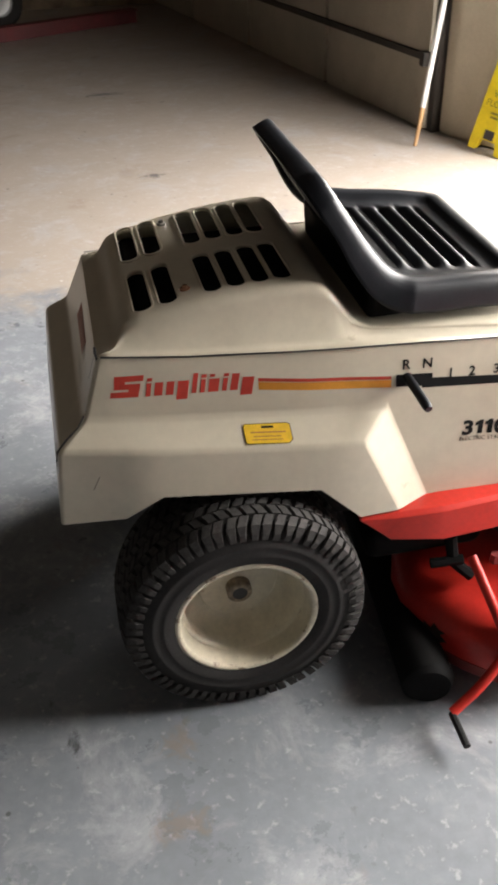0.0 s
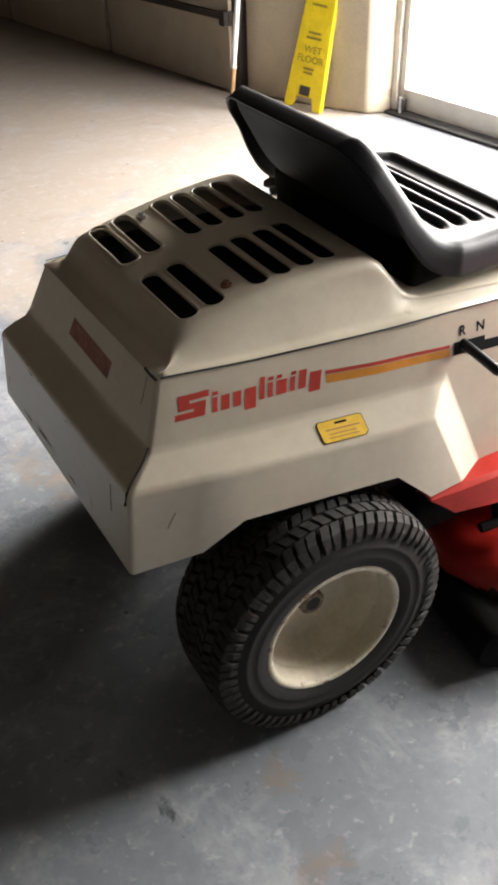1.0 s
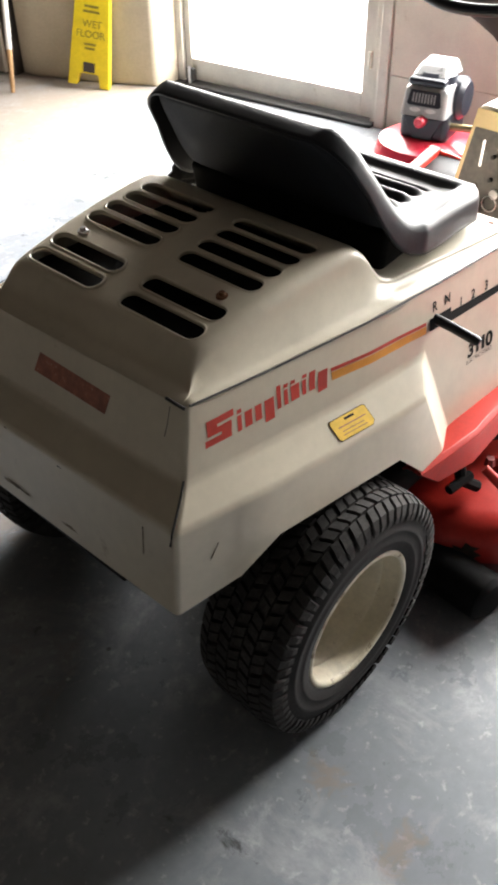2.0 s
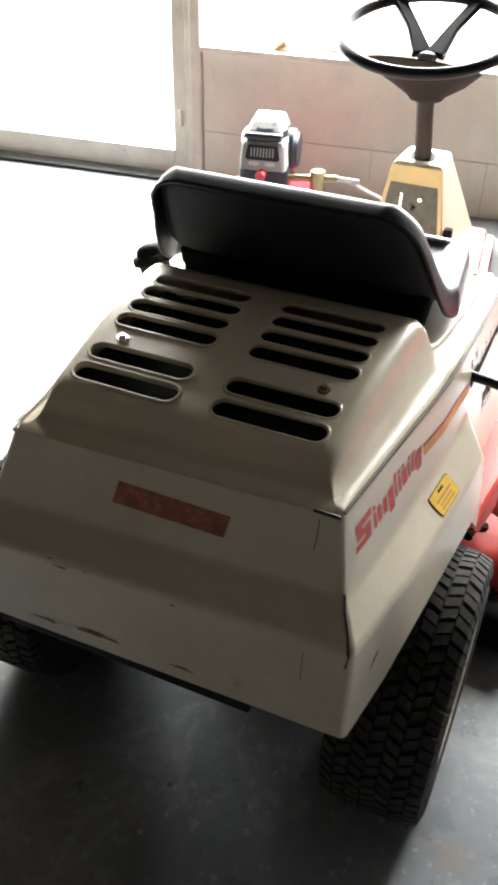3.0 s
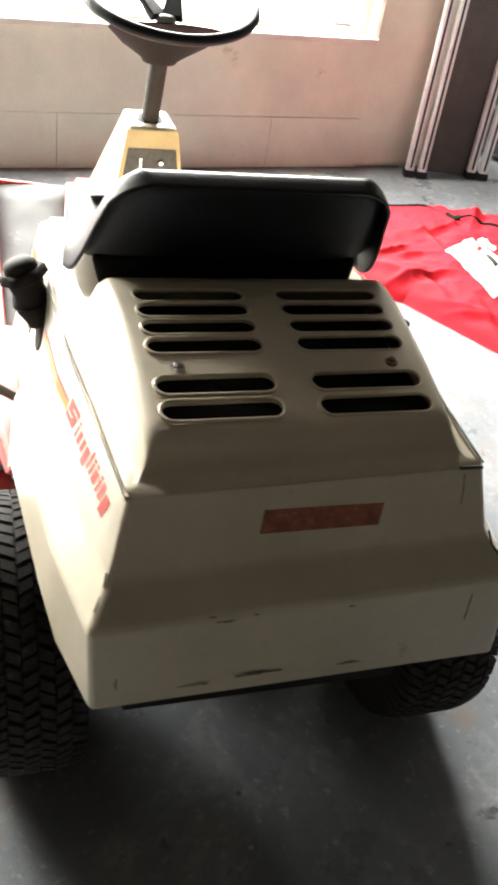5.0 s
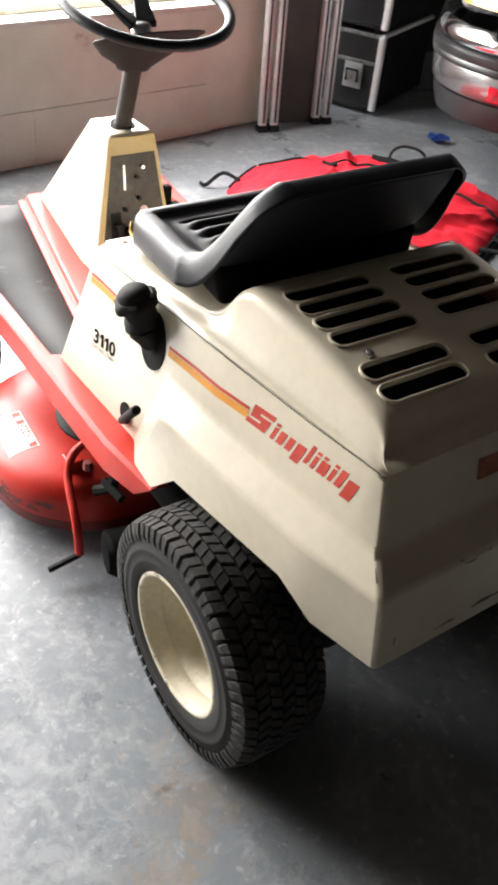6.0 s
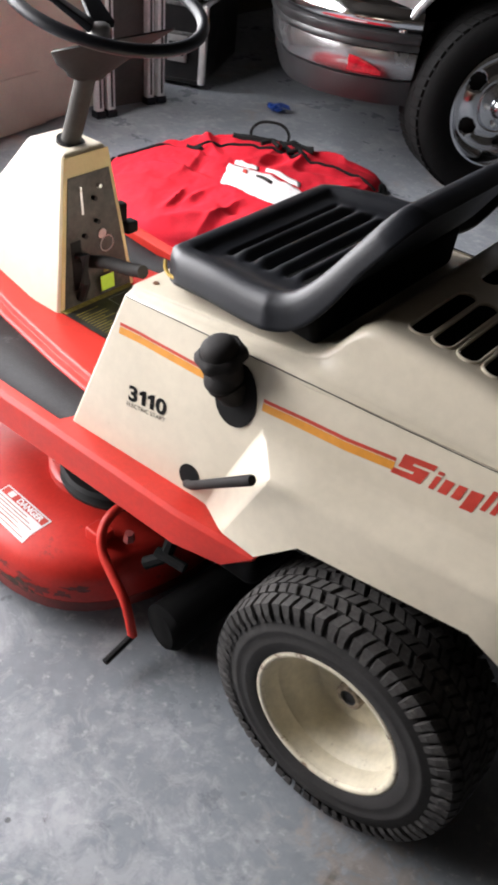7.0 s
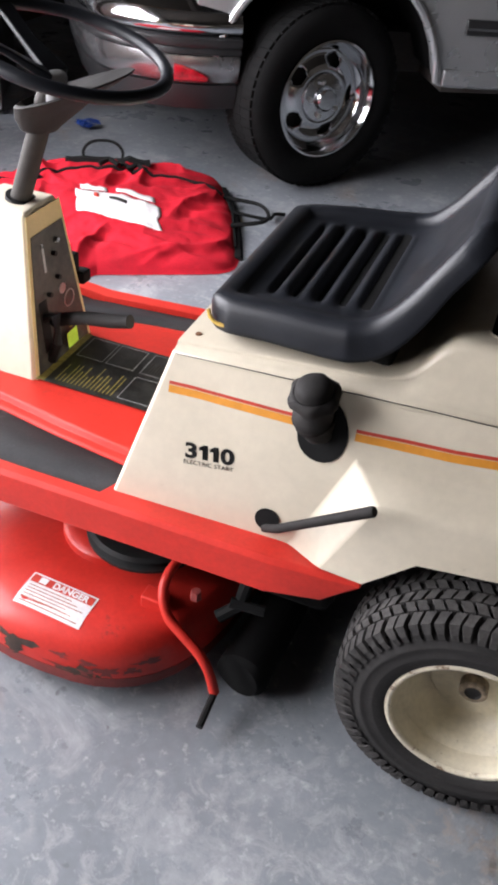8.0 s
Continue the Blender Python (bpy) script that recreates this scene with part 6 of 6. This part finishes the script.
def compressor():
    """Small pancake air compressor by the window wall."""
    c = thing("air_compressor", "small red pancake air compressor with silver motor shroud", "compressor", at=(1.79, 0.705, 0), rz=192)
    tank = [(0.0, 0.045), (0.12, 0.047), (0.165, 0.07), (0.180, 0.11), (0.165, 0.150), (0.12, 0.172), (0.0, 0.180)]
    part("tank", lathe(tank, 40, "z"), PINKRED, c, "red pancake air tank")
    for k in range(3):
        a = k * math.tau / 3 + 0.4
        part("foot", rod([(0.12 * math.cos(a), 0.12 * math.sin(a), 0.07), (0.15 * math.cos(a), 0.15 * math.sin(a), 0.0)], 0.016, 10), RUBBER, c)
    part("motor", box(-0.095, 0.082, -0.080, 0.080, 0.165, 0.262), NAVY, c, "dark motor housing", bevel=0.02, segments=3)
    part("motor_end", lathe([(0.0, -0.088), (0.050, -0.088), (0.062, -0.078), (0.066, 0.085), (0.052, 0.100), (0.0, 0.100)], 24, "y", at=(-0.03, 0, 0.285)), NAVY, c)
    sh = poly([(0.100, 0.076, 0.250), (0.100, -0.076, 0.250), (0.082, 0.070, 0.335), (0.082, -0.070, 0.335), (-0.05, 0.072, 0.350), (-0.05, -0.072, 0.350), (-0.08, 0.078, 0.255), (-0.08, -0.078, 0.255)],
              [(0, 1, 3, 2), (2, 3, 5, 4), (4, 5, 7, 6), (0, 2, 4, 6), (1, 7, 5, 3)])
    s = part("shroud", sh, SILVER_PLASTIC, c, "silver plastic shroud", bevel=0.014, segments=3)
    fm = basis((0.1005, 0.0, 0.252), (0, 1, 0), (-0.018, 0, 0.085))
    part("vent_frame", plate(fm, [(-0.050, 0.030), (0.050, 0.030), (0.056, 0.036), (0.048, 0.076), (-0.048, 0.076), (-0.056, 0.036)], 0.003, 0.0), NAVY, s, "dark vent grille", bevel=0.002)
    for k in range(8):
        part("slat", plate(fm, rect(-0.038 + k * 0.010, 0.040, -0.034 + k * 0.010, 0.068), 0.002, 0.0032), SILVER_PLASTIC, s)
    for q in (-0.026, 0.026):
        part("badge", plate(fm, [(q + 0.018 * math.cos(a), 0.019 + 0.007 * math.sin(a)) for a in [math.tau * k / 14 for k in range(14)]], 0.002, 0.0), WHITE_DECAL, s)
    part("air_intake", lathe([(0.0, 0.372), (0.055, 0.372), (0.066, 0.362), (0.068, 0.345), (0.068, 0.330)], 28, "z", at=(0.005, 0, 0)), NAVY, c, "dark intake ring")
    cap = poly([(0.062, 0.056, 0.364), (0.062, -0.056, 0.364), (0.030, 0.046, 0.394), (0.030, -0.046, 0.394), (-0.055, 0.048, 0.398), (-0.055, -0.048, 0.398), (-0.08, 0.060, 0.355), (-0.08, -0.060, 0.355)],
               [(0, 1, 3, 2), (2, 3, 5, 4), (4, 5, 7, 6), (0, 2, 4, 6), (1, 7, 5, 3)])
    part("visor", box(0.050, 0.088, -0.060, 0.060, 0.340, 0.362), NAVY, c, "dark visor under the cap", bevel=0.008, segments=3)
    part("cap", cap, SILVER_PLASTIC, c, "silver top cap", bevel=0.012, segments=3)
    part("panel", plate(basis((0.084, 0.0, 0.185), (0, 1, 0), (0, 0, 1)), [(-0.030, -0.010), (0.030, -0.010), (0.066, 0.060), (-0.066, 0.060)], 0.006, 0.0), NAVY, c, "dark front apron", bevel=0.003)
    part("knob", lathe([(0.0, 0.122), (0.012, 0.122), (0.017, 0.116), (0.018, 0.086)], 16, "x", at=(0.004, 0, 0.238)), PINKRED, c, "red pressure knob")
    part("manifold", rod([(0.04, 0.08, 0.215), (0.04, 0.24, 0.225)], 0.012, 10), BRASS, c, "brass outlet manifold")
    part("regulator", lathe([(0.0, -0.03), (0.024, -0.03), (0.024, 0.03), (0.0, 0.03)], 14, "z", at=(0.04, 0.175, 0.215)), BRASS, c)
    part("coupler", rod([(0.04, 0.24, 0.225), (0.04, 0.31, 0.222)], 0.008, 8), STEEL, c)
    part("valve_stem", rod([(0.04, 0.175, 0.215), (0.04, 0.178, 0.08)], 0.010, 8), STEEL, c)
    part("hose", rod(arc([(0.03, 0.26, 0.22), (0.05, 0.33, 0.20), (0.04, 0.40, 0.16), (0.02, 0.41, 0.08), (0.03, 0.36, 0.012), (0.05, 0.27, 0.010)], 6), 0.005, 8), WHITE_PAINT, c, "thin white air hose")
    return c


compressor()


def card_on_sill():
    p = wall_at(0.80, SILL, -0.03)
    ob = finish("folded_card", poly([(-0.05, -0.03, 0), (0.05, -0.03, 0), (0.05, 0.03, 0), (-0.05, 0.03, 0), (0.0, -0.028, 0.032), (0.0, 0.028, 0.032)], [(0, 4, 5, 3), (4, 1, 2, 5)]), CARD, smooth=0, solid=0.003)
    ob.matrix_world = pose(p.x, p.y, p.z + 0.001, 0, 0, 83)
    return tagged(ob, "small folded brown card on the window sill", "card")


card_on_sill()


# ---- the parked car ----
def car():
    """Silver utility car; its length runs along local x, nose to +x, seen side at +y."""
    c = thing("parked_car", "silver sport utility car with chrome bumper and steel wheels", "car", at=(0.93, -1.90, 0), rz=30)
    # side panels behind and over the wheel: arch cut by its outline
    def side(y):
        arch = [(0.40 * math.cos(a), 0.36 + 0.42 * math.sin(a)) for a in [math.pi * k / 16 for k in range(17)]]
        out = [(0.36, 0.60)] + [p for p in arch if p[1] > 0.42] + [(-0.41, 0.40), (-0.46, 0.395), (-3.2, 0.395), (-3.2, 1.1), (0.40, 1.1), (0.46, 0.85), (0.46, 0.62)]
        return [(x, y, z) for x, z in out]
    a, b = side(0.0), side(-0.05)
    n = len(a)
    faces = [tuple(range(n)), tuple(range(n, 2 * n))[::-1]] + [(i, n + i, n + (i + 1) % n, (i + 1) % n) for i in range(n)]
    body = part("body_side", poly(a + b, faces), SILVER_PAINT, c, "silver painted body side", bevel=0.012, segments=3)
    part("arch_lip", rod([(0.405 * math.cos(t), 0.004, 0.36 + 0.425 * math.sin(t)) for t in [math.pi * (0.04 + 0.92 * k / 24) for k in range(25)]], 0.014, 8), SILVER_PAINT, body)
    part("rocker", box(-3.2, -0.42, -0.06, 0.012, 0.40, 0.46), SILVER_PAINT, body, "silver rocker panel", bevel=0.01)
    part("side_moulding", box(-0.78, -0.47, 0.0, 0.016, 0.575, 0.625), BLACK_TRIM, body, "black side moulding with bright strip", bevel=0.005)
    part("side_moulding", box(-2.2, -0.80, 0.0, 0.016, 0.575, 0.625), BLACK_TRIM, body, bevel=0.005)
    part("bright_strip", box(-0.775, -0.475, 0.014, 0.019, 0.592, 0.600), CHROME, body)
    part("door_gap", box(-0.795, -0.787, -0.01, 0.0035, 0.42, 1.1), DARK_STRIP, body)
    part("wheel_well", poly([(0.42, -0.05, 0.45), (0.42, -0.45, 0.45), (0.30, -0.05, 0.75), (0.30, -0.45, 0.75), (-0.30, -0.05, 0.75), (-0.30, -0.45, 0.75), (-0.44, -0.05, 0.42), (-0.44, -0.45, 0.42)],
                            [(0, 1, 3, 2), (2, 3, 5, 4), (4, 5, 7, 6), (1, 7, 5, 3)]), ROLLER_AND_SHADE, body, "dark wheel well", solid=0.01)
    part("underbody", box(-3.2, -0.46, -1.55, -0.08, 0.36, 0.50), DARK_STRIP, body)
    part("underbody", box(-0.46, 0.40, -1.20, -0.34, 0.36, 0.50), DARK_STRIP, body)
    part("nose", box(0.30, 0.74, -1.50, -0.12, 0.62, 1.05), SILVER_PAINT, body, bevel=0.05, segments=3)
    part("front_valance", box(0.30, 0.66, -1.45, -0.16, 0.26, 0.46), DARK_STRIP, body, bevel=0.02)
    part("body_top", box(-3.2, 0.30, -1.62, -0.05, 1.05, 1.62), SILVER_PAINT, body, bevel=0.08, segments=3)
    # wrap-round bumper: swept section
    plan = arc([(0.310, 0.0), (0.42, 0.015), (0.56, 0.0), (0.69, -0.07), (0.79, -0.20), (0.86, -0.48), (0.88, -0.80), (0.86, -1.12), (0.79, -1.40), (0.69, -1.53), (0.50, -1.60)], 5)

    def sweep(name, prof, mat, label="", s0=0, s1=None, pinch=0.0):
        bm = bmesh.new()
        pl = plan[s0:s1]
        rows = []
        for i, p in enumerate(pl):
            q0, q1 = pl[max(0, i - 1)], pl[min(len(pl) - 1, i + 1)]
            d = (Vector(q1) - Vector(q0)).normalized()
            nr = Vector((-d.y, d.x, 0))
            if nr.dot(Vector((p[0] - 0.1, p[1] + 0.8, 0))) < 0:
                nr = -nr
            low = min(z for o, z in prof)
            slim = 1 - pinch * (1 - i / (len(pl) - 1)) ** 1.6
            rows.append([bm.verts.new((p[0] + nr.x * o, p[1] + nr.y * o, low + (z - low) * slim)) for o, z in prof])
        for A, B in zip(rows, rows[1:]):
            for k in range(len(prof) - 1):
                bm.faces.new((A[k], A[k + 1], B[k + 1], B[k]))
            bm.faces.new((A[-1], A[0], B[0], B[-1]))
        bm.faces.new(rows[0])
        bm.faces.new(rows[-1][::-1])
        return part(name, bm, mat, c, label, smooth=55)

    plan = [(p.x, p.y) for p in [Vector((a_[0], a_[1], 0)) for a_ in plan]]
    bp = sweep("bumper", [(-0.06, 0.535), (-0.01, 0.60), (0.0, 0.592), (0.012, 0.570), (0.014, 0.545), (0.0, 0.530), (-0.06, 0.53)], CHROME, "polished chrome bumper bar")
    sweep("bumper_strip", [(-0.06, 0.47), (-0.06, 0.528), (0.006, 0.528), (0.020, 0.522), (0.022, 0.500), (0.016, 0.494), (0.020, 0.488), (0.018, 0.474), (0.0, 0.468)], BLACK_TRIM, "ribbed black bumper strip")
    sweep("bumper_lower", [(-0.06, 0.375), (-0.06, 0.466), (0.004, 0.466), (0.008, 0.44), (0.0, 0.385), (-0.012, 0.372)], BUMPER_GREY, "satin grey lower bumper face")
    sweep("bumper_valance", [(-0.07, 0.285), (-0.06, 0.37), (-0.010, 0.37), (-0.015, 0.33), (-0.03, 0.285)], BLACK_TRIM, "black lower valance")
    sweep("marker_lamp", [(-0.01, 0.388), (-0.01, 0.442), (0.012, 0.440), (0.014, 0.425), (0.010, 0.390)], RED_LENS, "red marker lamp in the bumper end", 5, 10, 0.75)
    sweep("corner_lamp", [(-0.10, 0.66), (-0.10, 0.78), (-0.02, 0.78), (-0.01, 0.66)], AMBER, "amber corner lamp", 9, 17)
    # wheel, turned a little outwards
    def car_wheel(name, x, y, turn):
        w = thing(name, "", "")
        w.parent = c
        w.matrix_basis = pose(x, y, 0.325, 0, 0, turn)
        prof = [(0.195, -0.20), (0.21, -0.215), (0.26, -0.225), (0.305, -0.212), (0.318, -0.185), (0.320, -0.11), (0.318, -0.035), (0.305, -0.008), (0.26, 0.0), (0.22, -0.004), (0.20, -0.016)]
        ty = part("tyre", lathe(prof, 64), CAR_RUBBER, w, "black road tyre", smooth=60)
        bm = bmesh.new()
        for k in range(60):
            a0 = k * math.tau / 60
            for y0, y1 in ((-0.19, -0.14), (-0.13, -0.085), (-0.075, -0.02)):
                vs = []
                for r in (0.312, 0.3208):
                    for yy in (y0, y1):
                        for q in (-0.36, 0.36):
                            a = a0 + q * math.tau / 60 + (yy - y0) * 0.4
                            vs.append((math.cos(a) * r, yy, math.sin(a) * r))
                poly(vs, [(4, 5, 7, 6), (0, 1, 5, 4), (2, 6, 7, 3), (0, 4, 6, 2), (1, 3, 7, 5)], bm)
        tagged(part("tread", bm, CAR_RUBBER, ty, smooth=0), kind="stuff")
        rim = part("rim", lathe([(0.204, -0.012), (0.203, -0.004), (0.196, -0.002), (0.190, -0.012), (0.182, -0.03), (0.172, -0.055), (0.150, -0.072)], 56), CHROME, w, "chromed steel wheel", smooth=50)
        # dished disc with five rounded windows cut through it
        bm = bmesh.new()
        radii = [(0.166, -0.066), (0.156, -0.070), (0.146, -0.070), (0.136, -0.066), (0.126, -0.060), (0.116, -0.054), (0.106, -0.050), (0.096, -0.048), (0.080, -0.047)]
        turn_n = 100
        net = [[bm.verts.new((math.cos(k * math.tau / turn_n) * r, yy, math.sin(k * math.tau / turn_n) * r)) for k in range(turn_n)] for r, yy in radii]
        for i in range(len(radii) - 1):
            rm = (radii[i][0] + radii[i + 1][0]) / 2
            for k in range(turn_n):
                off = (k + 0.5) * 5 / turn_n % 1.0 - 0.5
                if math.hypot((rm - 0.128) / 0.025, off * math.tau / 5 * rm / 0.030) > 1.0:
                    bm.faces.new((net[i][k], net[i][(k + 1) % turn_n], net[i + 1][(k + 1) % turn_n], net[i + 1][k]))
        bmesh.ops.delete(bm, geom=[q for q in bm.verts if not q.link_faces], context="VERTS")
        part("disc", bm, CHROME, rim, "chrome dished disc with five windows", solid=0.006, smooth=60)
        part("centre", lathe([(0.085, -0.052), (0.082, -0.036), (0.045, -0.030), (0.042, -0.012), (0.034, -0.004), (0.0, -0.002)], 28), CHROME, rim, "chrome centre cap")
        for k in range(5):
            a = k * math.tau / 5
            part("lug_nut", lathe([(0.010, -0.04), (0.010, -0.018), (0.006, -0.014), (0.0, -0.014)], 6, at=(0.062 * math.cos(a), 0, 0.062 * math.sin(a))), STEEL, rim)
        part("brake_drum", lathe([(0.168, -0.09), (0.12, -0.085), (0.0, -0.085)], 32), DARK, rim)
        return w
    car_wheel("front_wheel", -0.03, -0.03, 22)
    car_wheel("rear_wheel", -2.7, -0.03, 0)
    car_wheel("far_wheel", -0.03, -1.35, 22)
    return c


car()


# ---- the dim far end ----
def far_end():
    b = thing("red_beam", "long dull red steel beam lying on the floor by the far wall", "beam", at=(-0.15, 5.98, 0), rz=26)
    part("web", box(-1.2, 0.75, -0.02, 0.02, 0.0, 0.09), material("dull_red_steel", (0.13, 0.02, 0.022), 0.6, vary=0.2), b, bevel=0.004)
    part("flange", box(-1.2, 0.75, -0.05, 0.05, 0.088, 0.10), material("dull_red_steel_top", (0.15, 0.022, 0.022), 0.6, vary=0.2), b, bevel=0.003)
    w = thing("spare_wheel", "dark tyre on a grey steel wheel at the far wall", "wheel", at=(-0.52, 6.35, 0.19), rz=-160)
    part("tyre", lathe([(0.10, -0.06), (0.16, -0.075), (0.185, -0.05), (0.19, 0.0), (0.185, 0.05), (0.16, 0.075), (0.10, 0.06)], 40), RUBBER, w)
    part("rim", lathe([(0.11, 0.06), (0.10, 0.05), (0.09, 0.02), (0.03, 0.01), (0.0, 0.02)], 32), SILVER_PLASTIC, w)


far_end()
garage_panels()
block_wall()
